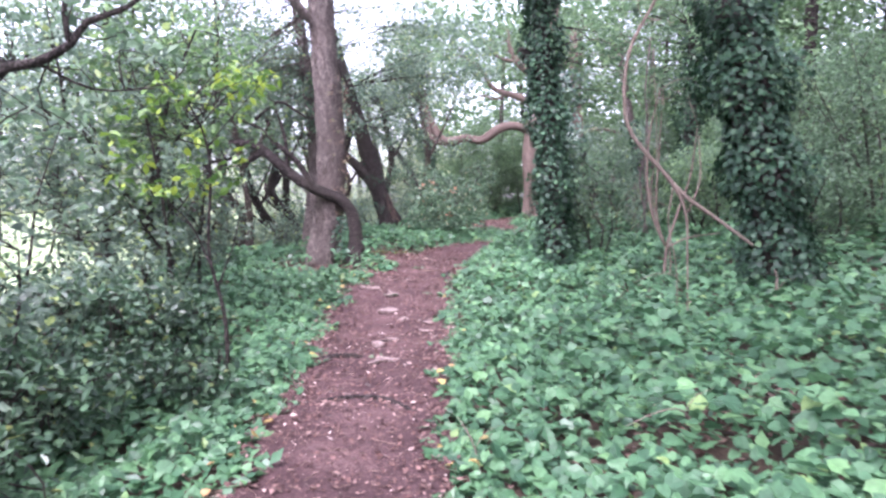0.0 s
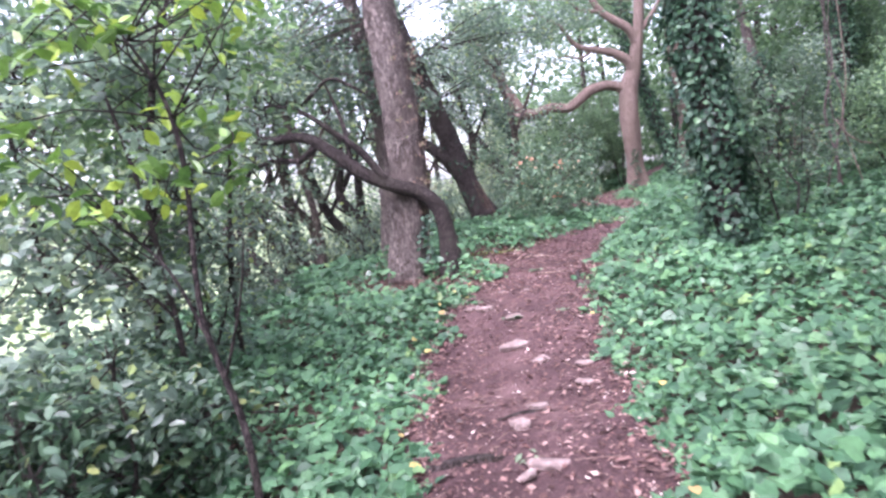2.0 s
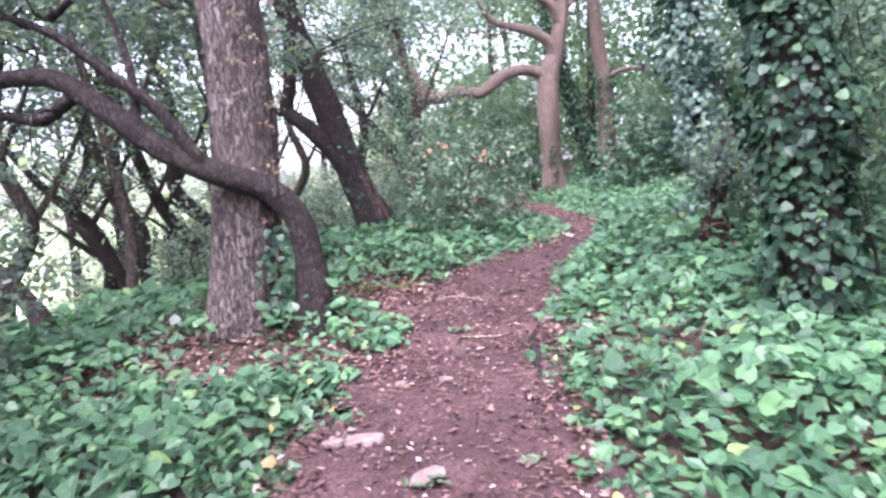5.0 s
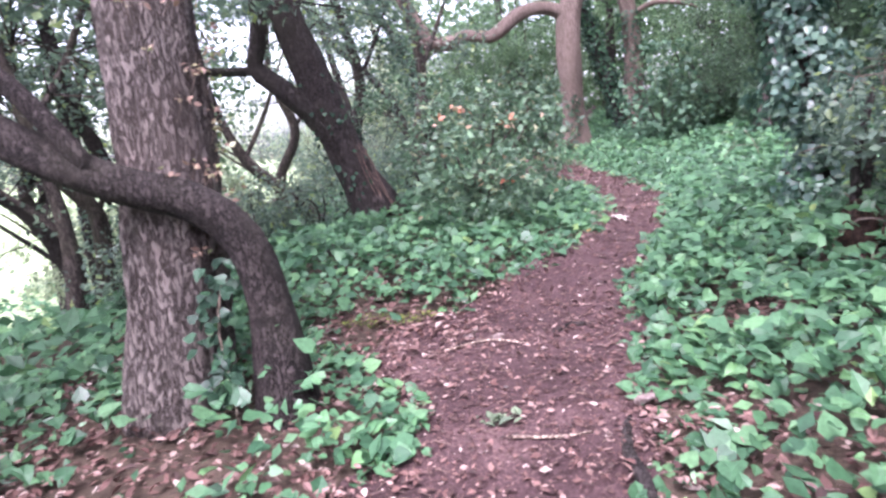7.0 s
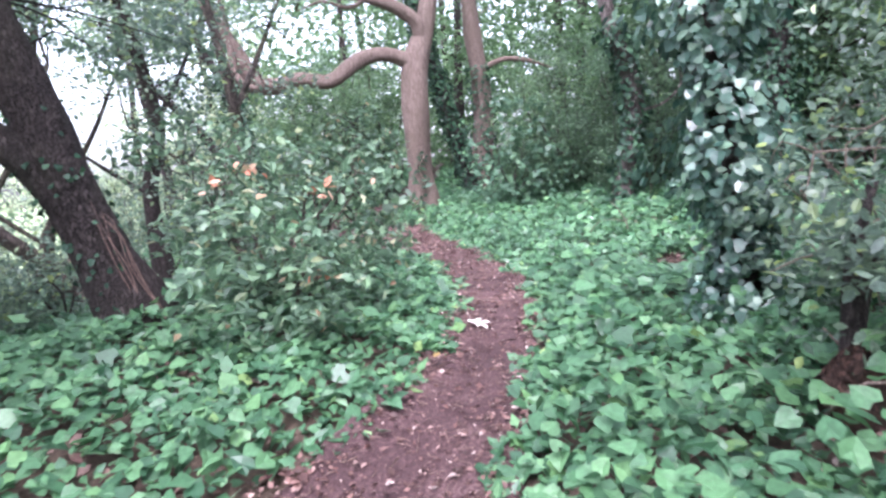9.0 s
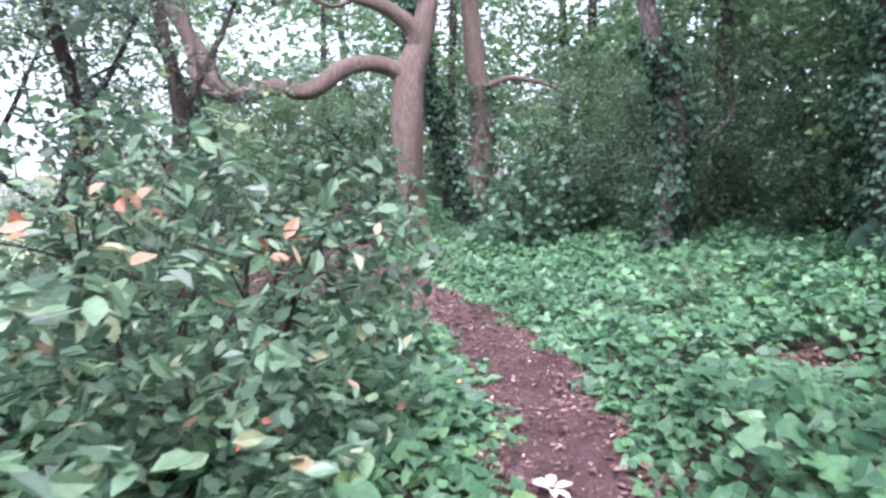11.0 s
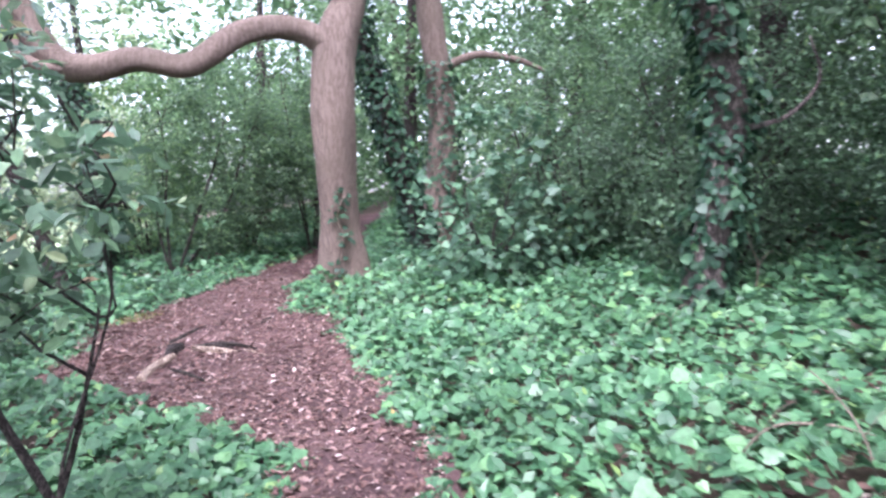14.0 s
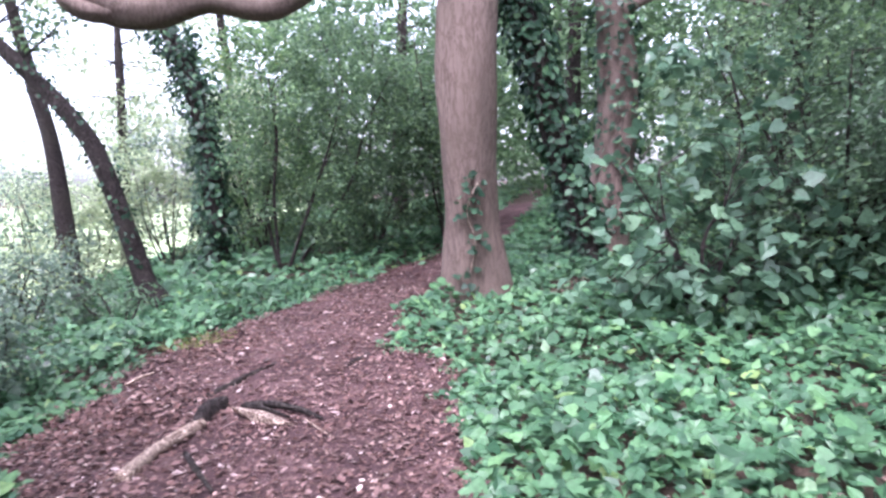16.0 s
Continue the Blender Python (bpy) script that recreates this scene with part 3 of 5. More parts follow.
def make_tree(name, seed, line, radii, bark, label, limbs=(), crown=(), leaf=None, leaf_size=(0.06, 0.11), shape=SIMPLE_SHAPE, ivy=None, seg=20, ridges=0, ridge=0.0, rough=0.08, widen=1.35, twig=0.014, category="tree", group="", roots=None, ivy_leaf=None):
    """A tree: trunk, limbs, thin branches, crown of leaves and, where it has it, climbing ivy.
    limbs: (points, radii); crown: (middle, radii, sprays, leaves a spray, spread)."""
    rng = np.random.default_rng(seed)
    t = thing(name, line[0][0], line[0][1], label, category, group)
    ln, rd = flare(line, radii, widen)
    part_of("trunk", mesh_of("trunk", *tube(ln, rd, seg, 0.06 if ridges else 0.1, rough, rng, ridges, ridge), bark, True), t)
    hubs = [np.array(p) for p in smooth_line(line, radii, 0.4)[0][2:]] if not roots else []
    for pts, rads in limbs:
        part_of("limb", mesh_of("limb", *tube(pts, rads, max(8, seg - 6), 0.08, rough * 1.2, rng), bark, True), t)
        hubs += [np.array(p) for p in smooth_line(pts, rads, 0.4)[0][1:]]
    allp, alln, centres = [], [], []
    for mid, radii3, sprays, per, spread in crown:
        c = clump_centres(rng, mid, radii3, sprays)
        c = c[c[:, 2] > land(c[:, 0], c[:, 1]) + 0.25]
        centres.append(c)
        p, nn = scatter_clumps(rng, c, spread, per)
        allp.append(p)
        alln.append(nn)
    if centres:
        c = np.vstack(centres)
        if len(c) > 60:
            c = c[rng.permutation(len(c))[:60]]
        part_of("branchwork", mesh_of("branchwork", *twigs_to(rng, hubs, c, twig), bark, True), t)["kind"] = "stuff"
        p, nn = np.vstack(allp), np.vstack(alln)
        size = rng.uniform(*leaf_size, len(p))
        part_of("crown", leaves("crown", p, nn, size, shape, leaf or CANOPY, rng), t)
    if ivy:
        n, spread, lo, hi, shp, top = ivy
        part = [q for q in line if q[2] <= top]
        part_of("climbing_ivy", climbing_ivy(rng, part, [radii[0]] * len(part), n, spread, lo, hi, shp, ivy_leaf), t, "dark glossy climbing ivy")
    return t


# The large ridged tree beside the path's bend.
make_tree("large_tree", 101, [(-1.42, 12.1, 0.6), (-1.36, 12.1, 1.2), (-1.28, 12.1, 2.0), (-1.28, 12.1, 2.7), (-1.36, 12.1, 4), (-1.5, 12.15, 6), (-1.6, 12.2, 9)],
          [0.235, 0.225, 0.22, 0.215, 0.2, 0.17, 0.1], BARK, "large upright tree with deeply ridged purplish-brown bark beside the path",
          limbs=[([(-1.35, 12.1, 4.4), (-2.2, 11.6, 5.2), (-3.2, 11.2, 5.7)], [0.08, 0.05, 0.02]), ([(-1.4, 12.1, 5), (-0.4, 12.6, 6.0), (0.8, 13, 6.6)], [0.08, 0.05, 0.02])],
          crown=[((-1.7, 13.4, 7.2), (2.4, 2.2, 1.4), 24, 50, 0.5), ((-2.6, 13.2, 4.6), (1.4, 1.3, 0.9), 26, 55, 0.42), ((-2.9, 12.4, 4.2), (0.9, 0.8, 0.6), 20, 55, 0.38)],
          seg=56, ridges=26, ridge=0.03, rough=0.05, widen=1.2, leaf=HOLLY)
make_tree("tree", 102, [(-1.85, 13.4, 0.6), (-1.8, 13.4, 1.6), (-1.78, 13.5, 2.6), (-1.9, 13.5, 4), (-2.2, 13.6, 6)], [0.13, 0.12, 0.11, 0.1, 0.07], BARK,
          "slimmer ridged tree standing close behind the large tree", crown=[((-2.3, 13.8, 5.6), (1.6, 1.5, 1.2), 30, 50, 0.5), ((-2.1, 13.0, 3.7), (0.8, 0.4, 0.9), 34, 45, 0.3)], leaf=HOLLY, seg=28, ridges=16, ridge=0.014)
# The small tree that bends over to one side.
make_tree("bent_tree", 103, [(-0.84, 11.9, 0.7), (-0.86, 11.9, 1.25), (-0.93, 11.88, 1.58), (-1.12, 11.85, 1.78), (-1.42, 11.8, 1.9), (-1.78, 11.75, 2.1), (-2.15, 11.7, 2.42), (-2.45, 11.7, 2.62), (-3.0, 11.7, 2.66), (-3.6, 11.7, 3.0), (-4.3, 11.7, 3.6)],
          [0.125, 0.11, 0.105, 0.1, 0.092, 0.085, 0.075, 0.065, 0.055, 0.04, 0.02], BARK_DARK, "small dark tree bent over sideways across the large trunk",
          limbs=[([(-2.3, 11.7, 2.5), (-2.55, 11.75, 2.35), (-2.9, 11.8, 2.4), (-3.5, 11.8, 2.2)], [0.05, 0.045, 0.035, 0.015]), ([(-1.9, 11.7, 2.2), (-1.95, 11.8, 2.7), (-2.15, 11.9, 3.3)], [0.035, 0.028, 0.012]),
                 ([(-1.5, 11.75, 1.95), (-1.75, 11.7, 2.35), (-2.05, 11.65, 2.62), (-2.3, 11.6, 2.85), (-2.6, 11.6, 3.0), (-2.95, 11.6, 3.05)], [0.045, 0.042, 0.036, 0.032, 0.025, 0.012]),
                 ([(-1.62, 11.8, 3.05), (-1.85, 11.8, 3.2), (-2.05, 11.75, 3.28), (-2.4, 11.7, 3.0)], [0.012, 0.022, 0.024, 0.028])],
          crown=[((-3.7, 11.8, 3.4), (1.1, 0.9, 0.7), 26, 45, 0.35), ((-2.6, 12.0, 3.4), (0.7, 0.6, 0.5), 10, 40, 0.32), ((-3.2, 11.3, 2.2), (0.9, 0.6, 0.6), 16, 40, 0.34)], seg=24, rough=0.1, widen=1.25, leaf=HOLLY)
# The leaning forked tree on the mound.
make_tree("leaning_tree", 104, [(-0.45, 15.8, 1.0), (-0.65, 15.8, 1.6), (-0.8, 15.8, 2.05), (-0.97, 15.8, 2.65), (-1.2, 15.8, 3.4), (-1.7, 15.9, 5), (-2.2, 16, 7)],
          [0.21, 0.19, 0.18, 0.165, 0.15, 0.12, 0.06], BARK_DARK, "dark leaning forked tree with ivy vines on a low mound",
          limbs=[([(-0.72, 15.8, 1.8), (-1.0, 15.75, 2.25), (-1.3, 15.7, 2.58), (-1.5, 15.7, 2.78), (-1.42, 15.7, 3.15), (-1.35, 15.8, 4.2)], [0.13, 0.11, 0.1, 0.085, 0.08, 0.05]),
                 ([(-1.48, 15.7, 2.75), (-1.9, 15.6, 2.78), (-2.4, 15.5, 2.9)], [0.05, 0.04, 0.02])],
          crown=[((-1.6, 16.2, 5.6), (2.2, 1.8, 1.3), 50, 55, 0.5), ((-0.7, 16.6, 4.2), (1.0, 0.9, 0.7), 18, 50, 0.4), ((-1.4, 15.2, 4.0), (0.8, 0.8, 0.5), 10, 45, 0.35), ((-1.5, 15.1, 3.4), (0.7, 0.5, 0.35), 9, 40, 0.3), ((-2.6, 16.2, 3.9), (0.9, 0.8, 0.7), 16, 45, 0.4), ((0.5, 17.2, 5.2), (1.5, 1.3, 1.0), 60, 60, 0.42), ((-0.6, 17.4, 3.5), (0.9, 0.9, 0.5), 16, 45, 0.36)], leaf=HOLLY,
          ivy=(170, 0.05, 0.035, 0.065, LOBED_SHAPE, 2.7), seg=28, ridges=14, ridge=0.016, rough=0.07, widen=1.3)
# The tree with the long level limb.
make_tree("level_limb_tree", 105, [(3.84, 25.0, 1.1), (3.79, 24.9, 2.0), (3.75, 24.75, 3.0), (3.8, 24.7, 4.2), (4.0, 24.7, 4.8), (4.2, 24.7, 5.6), (4.35, 24.7, 6.6), (4.6, 24.7, 9)],
          [0.30, 0.265, 0.255, 0.27, 0.2, 0.17, 0.15, 0.08], BARK_SMOOTH, "smooth brown tree with one long level limb over the path",
          limbs=[([(3.85, 24.7, 4.1), (3.5, 24.7, 4.36), (3.1, 24.7, 4.44), (2.65, 24.7, 4.33), (2.25, 24.7, 4.05), (1.97, 24.7, 3.93), (1.5, 24.7, 4.0), (1.0, 24.7, 3.88), (0.63, 24.7, 3.98), (0.36, 24.7, 4.5), (0.1, 24.7, 4.98), (-0.15, 24.7, 5.4), (-0.5, 24.7, 6.4)],
                  [0.2, 0.165, 0.15, 0.145, 0.14, 0.14, 0.14, 0.15, 0.16, 0.15, 0.13, 0.11, 0.06]),
                 ([(0.9, 24.7, 3.88), (0.51, 24.6, 3.86), (0.27, 24.6, 4.14), (0.22, 24.6, 4.8), (0.14, 24.6, 5.4), (-0.1, 24.5, 6.2)], [0.1, 0.085, 0.075, 0.06, 0.045, 0.02]),
                 ([(3.92, 24.7, 4.5), (3.88, 24.6, 4.98), (3.5, 24.6, 5.3), (3.09, 24.6, 5.45), (2.7, 24.6, 5.55), (2.36, 24.6, 5.75), (2.0, 24.5, 6.3), (1.4, 24.4, 6.7)], [0.16, 0.14, 0.125, 0.11, 0.095, 0.08, 0.05, 0.02]),
                 ([(4.18, 24.7, 5.4), (3.98, 24.6, 5.93), (3.6, 24.6, 6.25), (3.26, 24.6, 6.54), (3.0, 24.6, 7.0), (2.9, 24.5, 7.6)], [0.15, 0.14, 0.12, 0.1, 0.08, 0.04]),
                 ([(3.2, 24.6, 6.55), (2.6, 24.5, 6.7), (2.1, 24.4, 7.2)], [0.07, 0.05, 0.02]), ([(2.9, 24.6, 5.5), (2.5, 24.5, 5.3), (2.0, 24.4, 5.4), (1.5, 24.3, 5.2)], [0.05, 0.04, 0.03, 0.012]),
                 ([(4.25, 24.7, 5.8), (4.7, 24.8, 6.3), (5.3, 24.9, 7.2)], [0.1, 0.07, 0.03])],
          crown=[((2.2, 24.9, 7.2), (3.2, 2.2, 1.3), 70, 60, 0.55), ((0.0, 25.0, 6.2), (1.4, 1.4, 1.2), 34, 50, 0.45), ((1.6, 23.6, 6.4), (1.8, 1.2, 0.7), 26, 45, 0.4)],
          seg=40, ridges=7, ridge=0.009, rough=0.08, widen=1.2)
make_tree("tree", 106, [(5.55, 26.5, 1.4), (5.75, 26.5, 2.6), (5.81, 26.5, 3.5), (5.74, 26.5, 4.4), (5.65, 26.5, 5.2), (5.5, 26.5, 8)], [0.25, 0.23, 0.22, 0.21, 0.2, 0.12], BARK_SMOOTH,
          "straight brown trunk with a strip of ivy behind the level-limbed tree", crown=[((5.8, 26.8, 7.4), (2.2, 2.0, 1.6), 60, 50, 0.55)], ivy=(900, 0.10, 0.05, 0.10, LOBED_SHAPE, 4.5), seg=26, ridges=12, ridge=0.014,
          limbs=[([(5.78, 26.4, 4.3), (6.3, 26.2, 4.5), (6.9, 26.0, 4.4), (7.3, 25.8, 4.2)], [0.07, 0.06, 0.05, 0.02])])
make_tree("ivied_leaning_tree", 107, [(5.2, 25.8, 1.3), (5.12, 25.8, 2.0), (4.8, 25.8, 3.05), (4.55, 25.8, 4.0), (4.3, 25.8, 4.8), (4.0, 25.8, 7)], [0.17, 0.16, 0.15, 0.14, 0.13, 0.08], BARK_DARK,
          "leaning trunk clad in dark climbing ivy", crown=[((4.3, 26.2, 7.0), (1.6, 1.4, 1.2), 34, 50, 0.5)], ivy=(3600, 0.17, 0.05, 0.11, WIDE_SHAPE, 7))
make_tree("ivied_tree", 108, [(6.1, 20.7, 1.3), (6.22, 20.7, 2.0), (6.38, 20.7, 2.85), (6.22, 20.7, 3.6), (6.02, 20.7, 4.1), (5.7, 20.7, 6)], [0.15, 0.14, 0.14, 0.13, 0.12, 0.08], BARK,
          "reddish-brown trunk with patchy climbing ivy among dense shrubs", crown=[((5.9, 21.2, 6.4), (1.8, 1.8, 1.3), 46, 50, 0.5)], ivy=(1500, 0.2, 0.05, 0.11, LOBED_SHAPE, 4.2), ridges=12, ridge=0.012, seg=24,
          limbs=[([(6.36, 20.6, 2.75), (6.75, 20.45, 2.85), (7.05, 20.4, 3.15), (6.95, 20.4, 3.5)], [0.03, 0.02, 0.016, 0.008])])
# Second crown lobe is an unseen addition that shades the ivy underneath.
make_tree("ivied_tree", 109, [(6.6, 17.8, 1.3), (6.63, 17.8, 1.9), (6.61, 17.8, 2.6), (6.66, 17.8, 3.5), (6.7, 17.8, 6)], [0.17, 0.16, 0.15, 0.14, 0.1], BARK_DARK,
          "trunk wrapped in thick glossy climbing ivy", crown=[((6.8, 18.0, 5.6), (1.8, 1.8, 1.3), 46, 50, 0.5), ((5.4, 18.8, 6.4), (1.9, 2.2, 0.8), 24, 50, 0.5)], ivy=(5200, 0.36, 0.035, 0.075, LOBED_SHAPE, 6))
# The lobe at height 6.4 is out of view, added to darken the ground ivy.
make_tree("ivied_tree", 110, [(2.18, 10.6, 0.6), (2.16, 10.6, 0.9), (2.12, 10.6, 1.5), (2.06, 10.6, 2.25), (1.93, 10.6, 3.4), (1.88, 10.6, 5), (1.9, 10.6, 7)], [0.17, 0.165, 0.16, 0.15, 0.14, 0.12, 0.08], BARK_DARK,
          "tall trunk clad in thick dark ivy standing in the ground ivy", limbs=[([(1.93, 10.6, 3.3), (1.8, 10.58, 3.6), (1.6, 10.55, 3.85)], [0.1, 0.09, 0.075])],
          crown=[((1.6, 10.9, 5.6), (1.7, 1.6, 1.2), 40, 50, 0.5), ((2.4, 9.2, 6.4), (1.7, 1.7, 0.7), 40, 50, 0.5), ((2.5, 10.9, 3.6), (0.7, 0.7, 0.8), 20, 45, 0.32)], ivy=(6600, 0.22, 0.034, 0.08, LOBED_SHAPE, 5.1))
# The wide lobe at 6.2 hangs unseen overhead, only to cast shade.
make_tree("ivied_tree", 111, [(3.95, 7.6, 0.6), (3.82, 7.6, 1.3), (3.66, 7.6, 2.03), (3.42, 7.6, 3.13), (3.3, 7.6, 3.7), (3.1, 7.6, 6)], [0.24, 0.23, 0.22, 0.2, 0.19, 0.12], BARK_DARK,
          "broad trunk hidden under hanging climbing ivy", crown=[((3.3, 7.9, 5.2), (1.7, 1.6, 1.2), 40, 50, 0.5), ((3.2, 5.9, 6.2), (2.0, 2.2, 0.8), 60, 50, 0.5)], ivy=(7000, 0.34, 0.036, 0.082, LOBED_SHAPE, 4.0))
make_tree("ivied_tree", 112, [(3.25, 14.15, 1.0), (3.15, 14.1, 1.6), (3.0, 14.05, 2.3), (2.9, 14.0, 3.0), (2.85, 14.0, 4.2)], [0.07, 0.065, 0.06, 0.055, 0.04], BARK_DARK,
          "thin leaning stem bushy with blue-green ivy", ivy=(4300, 0.5, 0.045, 0.085, LOBED_SHAPE, 4.3), seg=12, ivy_leaf=BLUE_IVY)
# Trees at the edge of the slope, against the light.
make_tree("slim_tree", 113, [(0.3, 27.0, 0.5), (0.15, 27.0, 1.2), (-0.03, 27.0, 1.82), (-0.35, 27.0, 2.83), (-0.75, 27.0, 3.42), (-1.16, 27.0, 3.88), (-1.8, 27, 4.6), (-2.4, 27, 5.6)], [0.13, 0.12, 0.115, 0.105, 0.1, 0.09, 0.06, 0.03], BARK_DARK,
          "slim dark tree leaning out over the slope", crown=[((-1.8, 27.2, 5.4), (1.4, 1.3, 0.9), 30, 45, 0.45), ((-0.7, 27.3, 4.3), (0.5, 0.5, 0.35), 7, 40, 0.3)], ivy=(300, 0.08, 0.04, 0.08, WIDE_SHAPE, 4))
make_tree("slim_tree", 114, [(-1.38, 29.0, 0.4), (-1.5, 29.0, 1.2), (-1.58, 29.0, 1.9), (-1.7, 29.0, 3.1), (-1.87, 29.0, 3.9), (-2.1, 29.0, 5.0), (-2.4, 29, 6.5)], [0.13, 0.12, 0.12, 0.11, 0.1, 0.08, 0.05], BARK_DARK,
          "slim dark upright tree at the edge of the slope", crown=[((-2.4, 29.3, 6.0), (1.5, 1.3, 1.0), 30, 45, 0.45)])
make_tree("ivied_tree", 115, [(0.4, 29.7, 0.7), (0.4, 29.7, 1.6), (0.38, 29.7, 2.62), (0.18, 29.7, 3.87), (-0.21, 29.7, 4.9), (-0.77, 29.7, 5.9)], [0.16, 0.15, 0.15, 0.14, 0.12, 0.07], BARK_DARK,
          "ivy-covered tree at the edge of the slope", crown=[((-0.6, 29.9, 6.4), (1.6, 1.4, 0.9), 30, 45, 0.45)], ivy=(2600, 0.34, 0.05, 0.12, WIDE_SHAPE, 5.5))
for k, (line, radii) in enumerate([
        ([(-4.1, 17, -0.1), (-4.3, 17, 0.85), (-4.6, 17, 1.5), (-5.2, 17, 2.1), (-6, 17, 3.2)], [0.1, 0.09, 0.08, 0.06, 0.03]),
        ([(-4.35, 18, -0.2), (-4.32, 18, 0.73), (-4.3, 18, 1.42), (-4.7, 18, 2.0), (-4.85, 18, 2.8), (-5.2, 18, 4.2)], [0.12, 0.11, 0.1, 0.09, 0.07, 0.04]),
        ([(-2.9, 18, 0.3), (-3.3, 18, 0.85), (-3.9, 18, 1.65), (-4.25, 18, 2.64), (-4.4, 18, 3.2), (-4.6, 18, 4.6)], [0.13, 0.12, 0.11, 0.1, 0.09, 0.05]),
        ([(-1.5, 19.5, 0.6), (-1.9, 19.5, 1.2), (-2.6, 19.5, 1.9), (-3.0, 19.5, 3.0), (-3.2, 19.5, 4.5)], [0.09, 0.085, 0.08, 0.06, 0.04]),
        ([(-3.6, 13.5, 0.1), (-3.8, 13.6, 0.9), (-4.5, 13.8, 1.6), (-5.0, 13.9, 2.4), (-5.3, 14, 4)], [0.09, 0.085, 0.08, 0.065, 0.04]),
        ([(-3.5, 15.4, 0.2), (-3.45, 15.4, 1.4), (-3.6, 15.4, 2.4), (-3.9, 15.4, 4)], [0.08, 0.07, 0.06, 0.04]),
        ([(-0.9, 21.0, 0.9), (-1.0, 21, 2.0), (-0.8, 21, 3.0), (-1.1, 21, 4.6)], [0.12, 0.11, 0.1, 0.06]),
        ([(0.2, 20.2, 1.0), (0.1, 20.2, 2.0), (0.25, 20.2, 3.0), (0.0, 20.2, 4.6)], [0.1, 0.09, 0.08, 0.05]),
        ([(-2.6, 16.6, 0.4), (-2.75, 16.6, 1.3), (-3.3, 16.7, 2.0), (-3.2, 16.8, 2.9), (-3.7, 17, 4.4)], [0.1, 0.09, 0.08, 0.065, 0.03]),
        ([(-5.2, 15.6, -0.6), (-5.1, 15.6, 0.8), (-4.7, 15.6, 1.6), (-5.0, 15.6, 2.6), (-4.7, 15.6, 4.2)], [0.12, 0.11, 0.09, 0.08, 0.04]),
        ([(-5.6, 19.4, -0.7), (-5.4, 19.4, 0.7), (-5.9, 19.4, 1.7), (-5.6, 19.5, 2.8), (-6.1, 19.5, 4.6)], [0.13, 0.12, 0.1, 0.08, 0.04]),
        ([(-2.4, 21.5, 0.3), (-2.5, 21.5, 1.4), (-2.1, 21.5, 2.3), (-2.4, 21.5, 3.4), (-2.2, 21.5, 5.0)], [0.1, 0.095, 0.08, 0.07, 0.03]),
        ([(-5.0, 12.4, -0.5), (-5.2, 12.4, 0.8), (-5.8, 12.4, 1.5), (-6.0, 12.5, 2.6), (-6.6, 12.5, 4.0)], [0.11, 0.1, 0.085, 0.07, 0.03])]):
    x, y, z = line[-1]
    make_tree("slim_tree", 130 + k, line, radii, BARK_GREY if k % 2 else BARK_DARK, "slim dark crooked tree standing against the bright slope", seg=12, rough=0.12,
              limbs=[([line[2], tuple(np.array(line[2]) + (0.35, 0.3, 0.7)), tuple(np.array(line[2]) + (0.8, 0.4, 1.7))], [0.045, 0.035, 0.012]),
                     ([line[1], tuple(np.array(line[1]) + (-0.5, 0.2, 0.35)), tuple(np.array(line[1]) + (-1.2, 0.3, 0.9))], [0.035, 0.03, 0.01])],
              crown=[((x, y, z + 0.2), (1.6, 1.2, 1.1), 26 if x < -4.5 else 58, 40, 0.44), ((x + 0.4, y + 0.3, z - 1.2), (1.2, 1.0, 0.5), 14, 36, 0.36), ((x + 0.2, y, z - 2.1), (1.1, 0.9, 0.5), 4, 32, 0.36)], leaf=HOLLY, group="slim trees on the slope")


def trunk_shoots():
    """Short pinkish leafy shoots that sprout from the side of the large trunk."""
    rng = np.random.default_rng(191)
    tree = bpy.data.objects["large_tree"]
    n = 46
    a, z = rng.uniform(-1.5, 0.35, n), rng.uniform(1.5, 3.6, n)
    x0, y0 = -1.29 + 0.2 * np.cos(a), 12.1 + 0.2 * np.sin(a)
    tips = np.stack([x0 + 0.1 * np.cos(a), y0 + 0.1 * np.sin(a), z + rng.uniform(0.0, 0.12, n)], 1)
    tw = join([tube([(x0[k], y0[k], z[k] - 0.03), (x0[k] * 0.5 + tips[k, 0] * 0.5, y0[k] * 0.5 + tips[k, 1] * 0.5, z[k]), tips[k]], [0.004, 0.003, 0.002], 4, 0.1) for k in range(n)])
    part_of("shoot", mesh_of("shoot", *tw, PALE_STEM, True), tree)["kind"] = "stuff"
    p, nn = scatter_clumps(rng, tips, 0.06, 7)
    part_of("shoot_foliage", leaves("shoot_foliage", p, nn, rng.uniform(0.025, 0.05, len(p)), SIMPLE_SHAPE, SHOOT, rng), tree, "pinkish young shoots")["kind"] = "stuff"
    lean = bpy.data.objects["leaning_tree"]
    for k in range(6):
        a, b, c, d = rng.uniform(-0.03, 0.03, 4)
        o = 0.045 * k - 0.02
        pts = [(-0.34 + o, 15.6, 1.0), (-0.42 + o * 0.8 + a, 15.6, 1.25 + b), (-0.52 + o * 0.5 + 2 * c, 15.61, 1.55 + 2 * d), (-0.6 + o * 0.7 + b, 15.61, 1.8 + 3 * a), (-0.68 + o * 0.5 + 2 * d, 15.62, 2.0 + 6 * b)]
        part_of("vine", mesh_of("vine", *tube(pts, [0.007, 0.006, 0.005, 0.004, 0.002], 6, 0.08, 0.2, rng), TWIG, True), lean, "pale dead vine")


